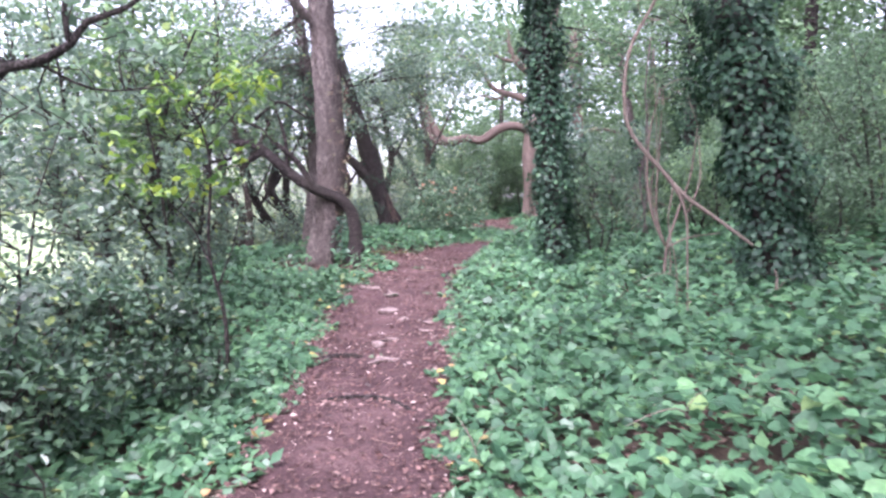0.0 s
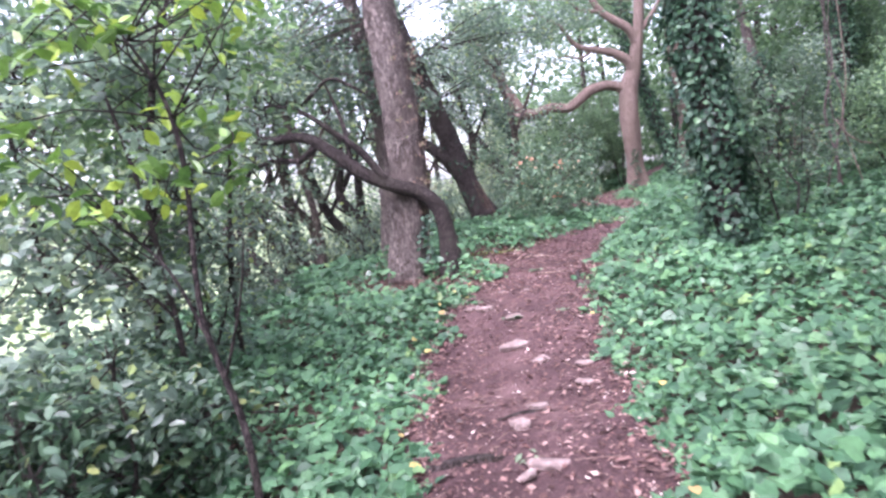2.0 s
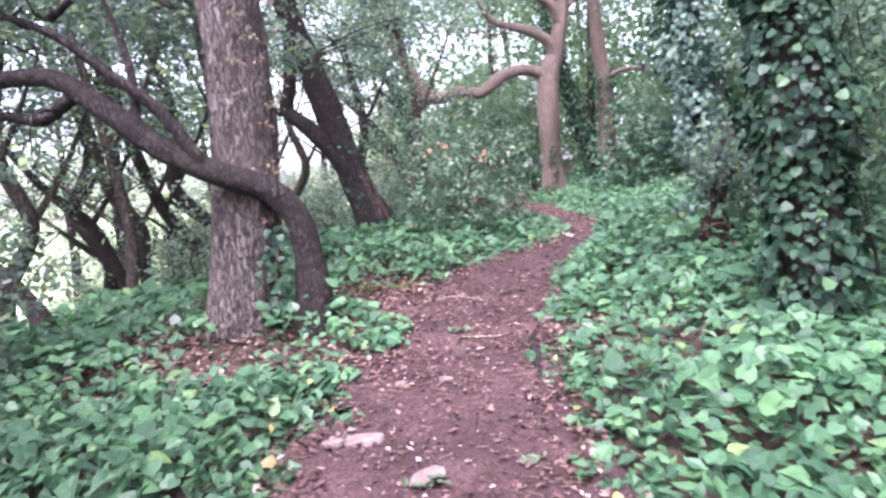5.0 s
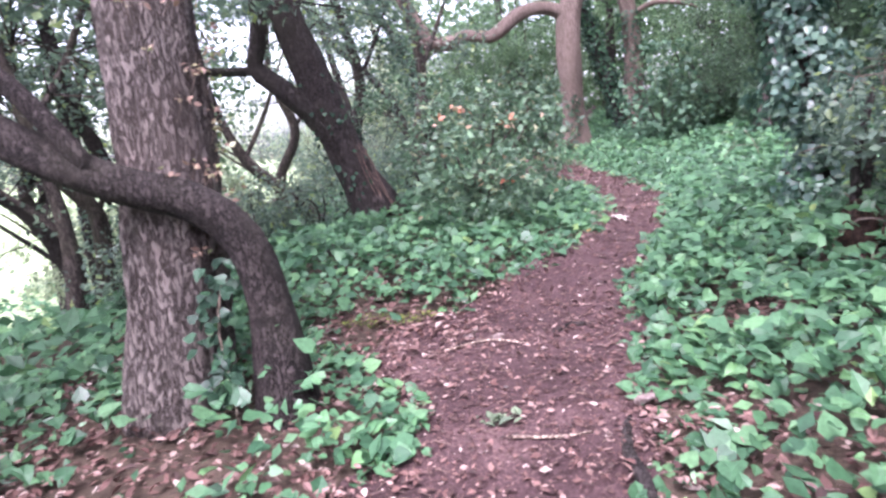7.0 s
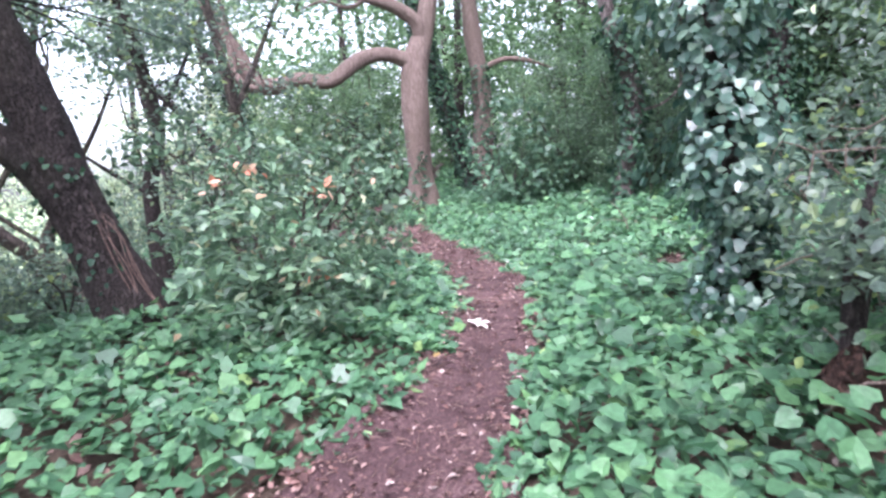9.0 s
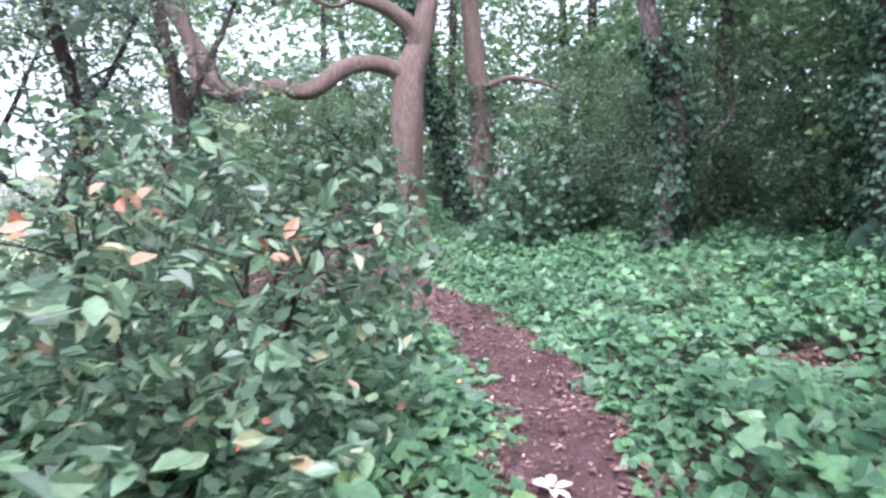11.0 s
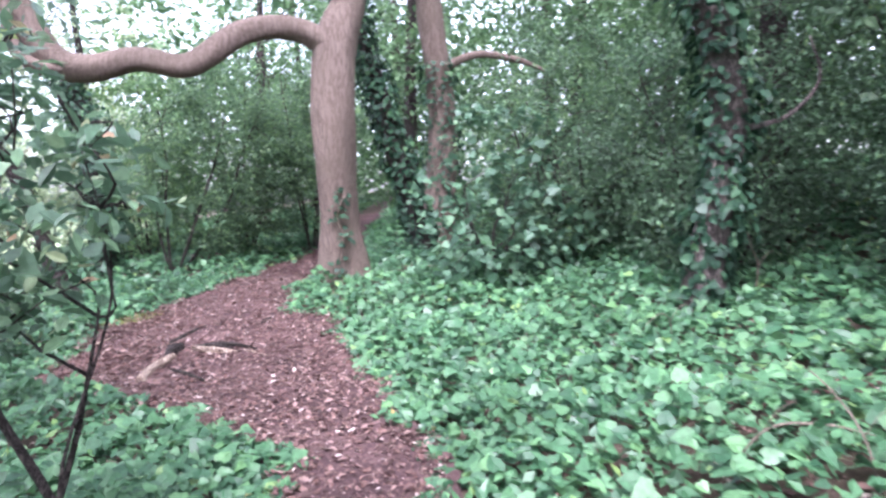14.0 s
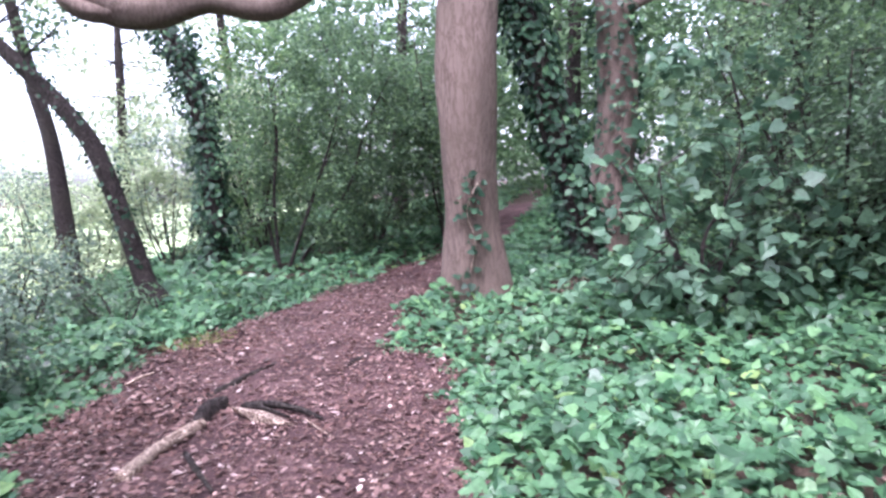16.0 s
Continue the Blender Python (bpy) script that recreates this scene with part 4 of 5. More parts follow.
SHOOT = leaf_material("young_shoot", [(0, (0.2, 0.13, 0.09)), (0.5, (0.34, 0.22, 0.18)), (1, (0.2, 0.26, 0.1))], 0.5, 0.35)
trunk_shoots()


def ivy_tuft(seed, places, n, spread, size, label):
    rng = np.random.default_rng(seed)
    p, nn = scatter_clumps(rng, np.array(places), spread, n, 1.2)
    nn = nn + np.array([0, -1.0, 0])
    x, y, _ = places[0]
    t = thing("ivy_tuft", x, y, label, "ivy")
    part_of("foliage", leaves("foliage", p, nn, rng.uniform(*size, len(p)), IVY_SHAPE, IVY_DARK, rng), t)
    stem = [(places[0][0], places[0][1] + 0.04, float(land(places[0][0], places[0][1])) - 0.03)] + [(q[0], q[1] + 0.04, q[2]) for q in places]
    part_of("stem", mesh_of("stem", *tube(stem, [0.008] * len(stem), 6, 0.1, 0.1, rng), DEAD_WOOD, True), t)


ivy_tuft(181, [(3.72, 24.62, 1.45), (3.78, 24.55, 1.8), (3.7, 24.52, 2.1), (3.8, 24.5, 2.35)], 14, 0.13, (0.05, 0.09), "sprig of ivy climbing the smooth brown trunk")
ivy_tuft(182, [(-1.08, 11.78, 0.9), (-1.1, 11.78, 1.15), (-1.06, 11.8, 1.38)], 20, 0.12, (0.045, 0.08), "dark ivy growing between the two trunks")

# ---- shrubs and saplings ----
def make_shrub(name, seed, x, y, mid, radii, sprays, per, spread, mat, size, label, shape=OVAL_SHAPE, stems=6, bark=None, extra=(), stem_r=0.016, group="", category="shrub", lobes=()):
    rng = np.random.default_rng(seed)
    t = thing(name, x, y, label, category, group)
    g = float(land(x, y))
    hubs = []
    for k in range(stems):
        a = 6.28 * k / stems + rng.uniform(-0.4, 0.4)
        top = np.array(mid) + np.array([math.cos(a) * radii[0] * 0.6, math.sin(a) * radii[1] * 0.6, radii[2] * rng.uniform(0.1, 0.7)])
        foot = np.array([x + math.cos(a) * 0.07, y + math.sin(a) * 0.07, g - 0.05])
        m1 = foot * 0.6 + top * 0.4 + rng.normal(size=3) * 0.09
        pts = [foot, m1, (m1 + top) / 2 + rng.normal(size=3) * 0.08, top]
        part_of("stem", mesh_of("stem", *tube(pts, [stem_r, stem_r * 0.85, stem_r * 0.6, stem_r * 0.3], 8, 0.1, 0.1, rng), bark or BARK_DARK, True), t)
        hubs += list(smooth_line(pts, [1] * 4, 0.2)[0][2:])
    for pts, r in extra:
        part_of("stem", mesh_of("stem", *tube(pts, r, 8, 0.08, 0.12, rng), bark or BARK_DARK, True), t)
        hubs += list(smooth_line(pts, [1] * len(pts), 0.2)[0][2:])
    cs = [clump_centres(rng, mid, radii, sprays)]
    for lm, lr, ls in lobes:
        cs.append(clump_centres(rng, lm, lr, ls))
    c = np.vstack(cs)
    c = c[(c[:, 2] > land(c[:, 0], c[:, 1]) + 0.12) & ~on_path(c[:, 0], c[:, 1], -0.12)]
    part_of("branchwork", mesh_of("branchwork", *twigs_to(rng, hubs, c[:75], 0.007, 0.003), bark or BARK_DARK, True), t)["kind"] = "stuff"
    p, nn = scatter_clumps(rng, c, spread, per)
    part_of("foliage", leaves("foliage", p, nn, rng.uniform(*size, len(p)), shape, mat, rng), t)
    return t, c


bush, tips = make_shrub("laurel_bush", 201, 0.5, 15.6, (0.6, 15.65, 1.75), (0.9, 0.75, 0.75), 130, 21, 0.22, LAUREL, (0.05, 0.10), "bushy glossy laurel with a few orange dying leaves",
                        stems=9, bark=BARK_GREY, lobes=[((0.4, 14.7, 1.45), (0.5, 0.5, 0.42), 30), ((1.2, 16.3, 1.5), (0.5, 0.6, 0.4), 26), ((-0.1, 16.2, 2.3), (0.5, 0.5, 0.4), 16)])
rng = np.random.default_rng(5)
spot = np.array([(0.35, 14.9, 2.17), (0.42, 14.8, 2.13), (0.83, 15.0, 2.01), (0.8, 14.95, 1.96), (0.17, 14.5, 2.05), (0.72, 14.62, 1.5)])
p, nn = scatter_clumps(rng, spot, 0.07, 4)
front = np.vstack([clump_centres(rng, (0.45, 14.5, 1.6), (0.5, 0.4, 0.45), 40, 0.7), clump_centres(rng, (0.75, 15.2, 1.7), (0.5, 0.4, 0.6), 22, 0.8)])
front = front[(~on_path(front[:, 0], front[:, 1], 0.08)) & (front[:, 2] > 1.2)]
q, qn = scatter_clumps(rng, front, 0.09, 8)
part_of("leaf_spray", leaves("leaf_spray", q, qn + np.array([0, -0.3, 0.6]), rng.uniform(0.06, 0.105, len(q)), OVAL_SHAPE, LAUREL, rng), bush)["kind"] = "stuff"
part_of("dying_spray", leaves("dying_spray", p, nn, rng.uniform(0.05, 0.085, len(p)), OVAL_SHAPE, ORANGE, rng), bush, "orange-red dying leaves")["kind"] = "stuff"

make_shrub("laurel_sapling", 202, 1.7, 18.2, (1.5, 18.2, 2.35), (0.5, 0.4, 0.5), 46, 20, 0.2, LAUREL, (0.05, 0.095), "thin laurel sapling with pale glossy leaves at the path's edge", stems=1, stem_r=0.008,
           extra=[([(1.72, 18.2, 0.85), (1.68, 18.2, 1.3), (1.52, 18.15, 1.75), (1.45, 18.15, 2.1), (1.5, 18.2, 2.6)], [0.017, 0.015, 0.013, 0.01, 0.005]), ([(1.66, 18.2, 1.35), (1.74, 18.2, 1.6), (1.82, 18.2, 1.95)], [0.011, 0.009, 0.004])])
make_shrub("broadleaf_sapling", 203, 5.3, 23.3, (5.4, 23.4, 2.0), (1.05, 0.7, 0.85), 62, 9, 0.34, BROAD, (0.07, 0.14), "sapling with broad lobed blue-green leaves growing out of the ivy", shape=IVY_SHAPE, stems=5,
           lobes=[((4.9, 23.2, 1.5), (0.6, 0.5, 0.35), 22), ((6.1, 23.2, 1.75), (0.7, 0.5, 0.5), 28), ((5.6, 23.6, 3.0), (0.6, 0.5, 0.4), 14)])
make_shrub("shrub", 204, 1.6, 28.4, (2.3, 28.6, 3.1), (1.6, 0.8, 1.7), 190, 90, 0.34, CANOPY, (0.045, 0.085), "tall leafy shrub with thin crooked dark stems past the path", shape=SIMPLE_SHAPE, stems=5, stem_r=0.026)
for k, (x, y, r, h) in enumerate([(1.0, 31.0, 1.3, 4.2), (2.9, 30.2, 1.5, 4.6), (4.1, 29.6, 1.2, 3.8)]):
    make_shrub("shrub", 206 + k, x, y, (x, y, float(land(x, y)) + h * 0.55), (r, r, h * 0.5), int(80 * r), 80, 0.4, CANOPY if k else FRESH, (0.06, 0.11), "tall leafy shrub closing the view past the path", shape=SIMPLE_SHAPE, stems=5, stem_r=0.025)
make_shrub("shrub", 205, 0.2, 26.0, (0.0, 26.3, 1.1), (0.6, 0.5, 0.4), 22, 30, 0.2, SHRUB, (0.05, 0.08), "low leafy shrub at the edge of the slope", shape=SIMPLE_SHAPE, stems=5)

# The screen of dark shrubs up the slope.
WALL = [(6.7, 23.9, 1.5, 2.3), (7.6, 22.2, 1.6, 2.7), (8.5, 20.3, 1.6, 2.8), (8.6, 18.2, 1.6, 2.8), (8.2, 16.2, 1.5, 2.6), (7.6, 25.8, 1.7, 3.0), (7.2, 14.2, 1.5, 2.5), (6.6, 12.3, 1.5, 2.4),
        (6.4, 10.0, 1.4, 2.3), (6.3, 7.4, 1.4, 2.4), (5.9, 4.8, 1.3, 2.2), (9.5, 23.8, 1.9, 3.4), (10, 20.8, 1.9, 3.4), (9.8, 14.0, 1.9, 3.3), (9.0, 10.5, 1.9, 3.2), (5.2, 13.3, 0.8, 1.2), (6.7, 23.7, 0.9, 1.4), (6.9, 21.4, 0.8, 1.5), (4.7, 11.4, 0.7, 1.2), (4.9, 9.2, 0.7, 1.0), (7.7, 19.6, 0.7, 1.3)]
for k, (x, y, r, h) in enumerate(WALL):
    g = float(land(x, y))
    make_shrub("shrub", 220 + k, x, y, (x, y, g + h * 0.55), (r, r * 0.9, h * 0.62), int(64 * r), 115 if x < 8.8 else 60, 0.4, SHRUB if k % 3 else CANOPY, (0.038, 0.078), "dense dark green shrub on the slope above the path", shape=SIMPLE_SHAPE, stems=6, stem_r=0.022, group="shrubs on the slope")
make_shrub("shrub", 240, 3.7, 13.3, (3.55, 13.2, 1.75), (1.05, 0.8, 0.65), 90, 30, 0.24, HOLLY, (0.045, 0.08), "twiggy pale-stemmed shrub round the old stump", stems=8, bark=PALE_STEM, stem_r=0.011, lobes=[((3.6, 12.9, 2.75), (0.95, 0.7, 0.45), 44), ((2.75, 12.75, 1.5), (0.45, 0.35, 0.3), 14), ((2.5, 12.5, 1.75), (0.4, 0.3, 0.25), 12)],
           extra=[([(3.3, 13.1, 1.2), (2.9, 12.9, 1.5), (2.5, 12.8, 1.62), (2.2, 12.7, 1.6)], [0.008, 0.007, 0.005, 0.003])])
make_shrub("shrub", 241, 2.75, 10.75, (2.7, 10.8, 1.9), (0.5, 0.4, 0.95), 46, 26, 0.22, SHRUB, (0.05, 0.09), "slender leafy shrub beside the ivy-clad trunk", stems=4, stem_r=0.012)
# The undergrowth below the path.
LOW = [(-2.3, 4.3, 0.85, 1.5), (-3.2, 6.2, 1.1, 2.2), (-2.7, 8.3, 0.9, 1.4), (-3.3, 11.2, 1.0, 1.3), (-1.9, 2.6, 0.7, 1.2), (-4.6, 4.0, 1.2, 2.6), (-2.2, 6.2, 0.55, 0.9), (-3.4, 20.5, 1.2, 1.2),
       (-1.2, 23.0, 1.2, 1.7), (0.1, 18.6, 0.9, 1.9), (-2.3, 17.2, 0.8, 1.0), (-2.6, 14.9, 0.6, 0.8), (-0.2, 23.6, 0.6, 1.0), (-2.6, 25.6, 1.0, 1.7), (-3.6, 28.6, 1.2, 2.4), (-1.6, 27.9, 0.8, 1.4), (-5.0, 26.5, 1.3, 2.6), (-5.8, 31.0, 1.5, 2.4), (-4.3, 19.2, 1.1, 1.4), (-1.3, 17.5, 0.6, 0.9), (-0.9, 26.6, 0.6, 0.9), (-2.9, 30.6, 1.2, 2.2), (-0.9, 31.8, 1.2, 2.6), (0.6, 31.5, 1.2, 2.8)]
for k, (x, y, r, h) in enumerate(LOW):
    g = float(land(x, y))
    make_shrub("undergrowth_shrub", 250 + k, x, y, (x, y, g + h * 0.6), (r, r * 0.9, h * 0.55), int(44 * r + 10), 55 if y < 12 else 36, 0.3, HOLLY, (0.045, 0.09), "loose leafy undergrowth shrub on the lower side of the path", stems=5, stem_r=0.014, shape=OVAL_SHAPE if y < 12 else SIMPLE_SHAPE, group="undergrowth below the path")


BRAMBLE = leaf_material("bramble_leaf", [(0, (0.026, 0.055, 0.035)), (0.5, (0.05, 0.1, 0.056)), (0.95, (0.085, 0.155, 0.08)), (1, (0.22, 0.24, 0.08))], 0.45, 0.32, 0.5)
for k, (x, y, r, h) in enumerate([(-1.95, 4.4, 0.7, 0.75), (-1.55, 3.3, 0.5, 0.6), (-2.4, 5.6, 0.8, 0.95), (-1.8, 6.7, 0.5, 0.6), (-2.9, 3.6, 0.8, 0.9), (-1.35, 5.2, 0.4, 0.45), (-2.6, 7.4, 0.7, 0.7)]):
    g = float(land(x, y))
    make_shrub("bramble", 340 + k, x, y, (x, y, g + h * 0.55), (r, r * 0.9, h * 0.55), int(95 * r), 26, 0.2, BRAMBLE, (0.045, 0.085), "low dark green bramble tangle beside the path", stems=6, stem_r=0.006, group="brambles below the path", category="bramble")


def make_sapling(seed, stems, sprays, label, leaf=YOUNG, size=(0.06, 0.11), n=9, spread=0.13, bark=None, name="sapling"):
    rng = np.random.default_rng(seed)
    x, y, _ = stems[0][0][0]
    t = thing(name, x, y, label, "sapling")
    for pts, r in stems:
        part_of("stem", mesh_of("stem", *tube(pts, r, 8, 0.07, 0.08, rng), bark or BARK_DARK, True), t)
    if len(sprays):
        hubs = np.vstack([smooth_line(p, r, 0.15)[0][1:] for p, r in stems])
        part_of("branchwork", mesh_of("branchwork", *twigs_to(rng, hubs, sprays, 0.006, 0.003), bark or BARK_DARK, True), t)["kind"] = "stuff"
        p, nn = scatter_clumps(rng, sprays, spread, n)
        part_of("foliage", leaves("foliage", p, nn, rng.uniform(*size, len(p)), OVAL_SHAPE, leaf, rng), t)
    return t


rng = np.random.default_rng(9)
make_sapling(301, [([(-1.2, 6.0, 0.25), (-1.22, 6.0, 0.8), (-1.33, 6.0, 1.3), (-1.31, 6.0, 1.9), (-1.38, 6.0, 2.25), (-1.6, 6.05, 2.6)], [0.018, 0.017, 0.013, 0.011, 0.008, 0.003]),
                   ([(-1.3, 6.0, 1.15), (-1.5, 6.1, 1.5), (-1.75, 6.2, 1.7)], [0.008, 0.006, 0.003]), ([(-1.28, 6.0, 1.0), (-1.12, 5.9, 1.35), (-1.05, 5.85, 1.6)], [0.007, 0.005, 0.003])],
             np.vstack([clump_centres(rng, (-1.5, 6.0, 2.1), (0.6, 0.5, 0.5), 26), clump_centres(rng, (-1.2, 6.0, 2.55), (0.5, 0.4, 0.2), 10)]), "thin dark sapling with bright yellow-green leaves")
make_sapling(302, [([(-1.78, 3.9, 0.1), (-1.74, 3.88, 0.9), (-1.69, 3.85, 1.73), (-1.6, 3.85, 2.2), (-1.4, 3.85, 2.28), (-1.25, 3.85, 2.36), (-1.17, 3.85, 2.46), (-1.0, 3.87, 2.53), (-0.85, 3.9, 2.68)], [0.036, 0.034, 0.03, 0.026, 0.021, 0.018, 0.015, 0.012, 0.006]),
                   ([(-1.25, 3.85, 2.36), (-1.28, 3.87, 2.5), (-1.27, 3.9, 2.75), (-1.2, 3.95, 3.1)], [0.014, 0.012, 0.01, 0.005]), ([(-1.65, 3.85, 2.0), (-1.8, 3.9, 2.5), (-1.85, 4.0, 3.2)], [0.022, 0.018, 0.008]),
                   ([(-1.4, 3.85, 2.28), (-1.2, 3.95, 2.18), (-0.95, 4.05, 2.2)], [0.008, 0.006, 0.003])],
             np.vstack([clump_centres(rng, (-1.5, 4.2, 2.55), (0.7, 0.5, 0.4), 12), clump_centres(rng, (-1.7, 4.3, 1.9), (0.5, 0.4, 0.4), 8)]), "dark bare-stemmed sapling with arching branches and sparse leaves", SHRUB)
make_sapling(303, [([(3.1, 8.8, 0.55), (3.1, 8.8, 0.95), (3.12, 8.8, 1.22)], [0.02, 0.019, 0.017]), ([(3.1, 8.8, 1.2), (2.95, 8.8, 1.55), (2.87, 8.8, 2.0), (2.89, 8.8, 2.5), (3.0, 8.8, 3.0)], [0.02, 0.018, 0.014, 0.012, 0.006]),
                   ([(3.1, 8.82, 1.2), (3.0, 8.84, 1.6), (3.02, 8.84, 2.37), (3.05, 8.84, 3.0)], [0.016, 0.012, 0.009, 0.005]), ([(3.12, 8.8, 1.22), (3.26, 8.8, 1.65), (3.38, 8.8, 2.03), (3.45, 8.8, 2.6)], [0.018, 0.014, 0.012, 0.006]),
                   ([(3.1, 8.75, 1.18), (3.35, 8.72, 1.3), (3.7, 8.7, 1.35)], [0.014, 0.011, 0.005]), ([(3.12, 8.8, 0.6), (3.16, 8.78, 0.95), (3.13, 8.78, 1.25)], [0.012, 0.011, 0.01])],
             clump_centres(rng, (3.1, 8.85, 3.0), (0.6, 0.4, 0.3), 14), "pale many-stemmed elder sapling forking above the ivy", SHRUB, bark=PALE_STEM)
make_sapling(304, [([(2.72, 7.0, 0.5), (2.7, 7.0, 1.22), (2.68, 7.0, 1.58), (2.55, 7.0, 1.86), (2.18, 7.0, 2.29), (2.1, 7.0, 2.6), (2.14, 7.0, 3.05), (2.36, 7.0, 3.5), (2.7, 7.0, 4.2)], [0.008, 0.009, 0.012, 0.02, 0.018, 0.017, 0.016, 0.014, 0.008]),
                   ([(2.56, 7.0, 1.85), (2.52, 7.0, 1.5), (2.6, 7.0, 1.1), (2.62, 7.0, 0.6)], [0.006, 0.005, 0.005, 0.004]), ([(2.7, 7.0, 1.6), (2.8, 7.0, 1.9), (2.78, 7.0, 2.3)], [0.009, 0.007, 0.004]),
                   ([(2.55, 7.0, 1.86), (2.7, 7.0, 1.72), (2.95, 7.0, 1.55), (3.3, 7.0, 1.3)], [0.02, 0.019, 0.018, 0.016])],
             np.vstack([clump_centres(rng, (2.5, 7.1, 3.6), (0.6, 0.4, 0.4), 14)]), "pale reddish twisting bare stem rising from the ivy", SHRUB, bark=PALE_STEM)
VINES = [([(3.78, 12.0, 1.0), (3.83, 12.0, 1.5), (3.74, 12.02, 2.1), (3.86, 12.0, 2.7), (3.8, 12.0, 3.5), (3.9, 12.1, 4.4)], 0.016), ([(3.95, 12.1, 1.0), (3.86, 12.1, 1.6), (3.97, 12.05, 2.2), (3.85, 12.1, 2.9), (3.95, 12.1, 4.2)], 0.012),
         ([(4.12, 11.9, 1.0), (4.0, 11.95, 1.5), (3.92, 12.0, 2.0), (4.0, 12.0, 2.6), (3.92, 12.0, 4.2)], 0.009), ([(3.66, 12.0, 1.0), (3.72, 12.0, 1.35), (3.84, 12.0, 1.72), (3.8, 12.0, 2.4), (3.88, 12.0, 3.4)], 0.008),
         ([(3.85, 12.0, 2.0), (3.95, 11.95, 1.8), (4.15, 11.9, 1.68), (4.4, 11.9, 1.78), (4.6, 11.95, 2.1), (4.7, 12, 2.6)], 0.011)]
for k, (pts, r) in enumerate(VINES):
    make_sapling(310 + k, [(pts, [r, r, r * 0.9, r * 0.7])], np.zeros((0, 3)), "brown woody vine hanging in the shade", bark=PALE_STEM if k in (2, 4) else BARK, name="vine_stem")
make_sapling(320, [([(-2.7, 8.1, 0.2), (-2.65, 8.1, 1.2), (-2.5, 8.0, 2.1), (-2.3, 7.9, 2.8), (-2.0, 7.8, 3.4)], [0.04, 0.036, 0.03, 0.022, 0.01]), ([(-2.55, 8.05, 1.9), (-2.1, 7.7, 2.4), (-1.7, 7.5, 2.65)], [0.02, 0.014, 0.005]),
                   ([(-2.6, 8.1, 1.5), (-3.0, 8.0, 2.0), (-3.3, 7.9, 2.6)], [0.02, 0.014, 0.006])],
             np.vstack([clump_centres(rng, (-2.3, 7.8, 2.75), (0.85, 0.7, 0.7), 46), clump_centres(rng, (-3.1, 7.9, 2.3), (0.7, 0.6, 0.6), 22)]), "leafy hazel sapling with fresh green leaves below the path", FRESH, (0.07, 0.13), 12, 0.2)


for k, (x, y, lean, h) in enumerate([(-2.2, 8.4, 0.3, 3.3), (-3.1, 7.6, -0.2, 3.4), (-2.1, 7.3, -0.3, 2.7), (-3.4, 8.9, 0.4, 3.6), (-4.3, 8.2, 0.2, 3.6), (-2.75, 9.1, 0.1, 3.7)]):
    g = float(land(x, y))
    trunk = [(x, y, g - 0.03), (x + 0.05 * lean, y, g + 0.3 * h), (x + 0.5 * lean + 0.06, y - 0.1, g + 0.65 * h), (x + lean, y - 0.15, g + h)]
    side = [trunk[1], (x - 0.3, y - 0.2, g + 0.5 * h), (x - 0.55, y - 0.3, g + 0.72 * h)]
    make_sapling(330 + k, [(trunk, [0.022, 0.018, 0.013, 0.005]), (side, [0.012, 0.009, 0.004])],
                 np.vstack([clump_centres(rng, (x + 0.5 * lean, y - 0.1, g + 0.72 * h), (0.75, 0.5, 0.33 * h), 40, 0.2), clump_centres(rng, (x - 0.3, y - 0.2, g + 0.45 * h), (0.6, 0.5, 0.25 * h), 16, 0.2)]),
                 "leafy sapling with pale grey-green leaves below the path", HOLLY if k % 3 else FRESH, (0.06, 0.115), 22, 0.26)


# ---- stump, stones, roots and sticks ----
def make_stump():
    rng = np.random.default_rng(41)
    x, y = 2.5, 12.62
    t = thing("tree_stump", x, y, "gnarled reddish root stump with two grey stems and curling vines", "stump")
    g = float(land(x, y))
    part_of("body", mesh_of("body", *tube([(x, y, g - 0.1), (x, y, g + 0.1), (x + 0.02, y, g + 0.24), (x + 0.03, y, g + 0.33)], [0.12, 0.1, 0.085, 0.035], 22, 0.04, 0.25, rng, 9, 0.05), ROOT_BARK, True), t)
    for k, (dx, dy, h) in enumerate([(0.04, 0.05, 0.95), (0.2, 0.1, 0.8)]):
        p = [(x + dx * 0.3, y + dy, g + 0.1), (x + dx * 0.6, y + dy, g + 0.42), (x + dx, y + dy, g + 0.65), (x + dx * 2.2 + 0.05, y + dy, g + h)]
        part_of("stem", mesh_of("stem", *tube(p, [0.036, 0.032, 0.028, 0.018], 10, 0.08, 0.1, rng), BARK_DARK, True), t)
    for k in range(9):
        a = k * 0.7
        r = 0.11 + 0.04 * math.sin(k * 3.3)
        p = [(x + r * math.cos(a), y + r * math.sin(a), g - 0.02), (x + r * 1.3 * math.cos(a + 0.6), y + r * 1.3 * math.sin(a + 0.6), g + 0.13), (x + r * math.cos(a + 1.4), y + r * math.sin(a + 1.4), g + 0.24), (x + 1.5 * r * math.cos(a + 2.0), y + 1.5 * r * math.sin(a + 2.0), g + 0.12 + 0.03 * k)]
        part_of("vine", mesh_of("vine", *tube(p, [0.010, 0.009, 0.008, 0.004], 7, 0.06, 0.15, rng), PALE_STEM if k % 4 == 0 else ROOT_BARK, True), t)


make_stump()


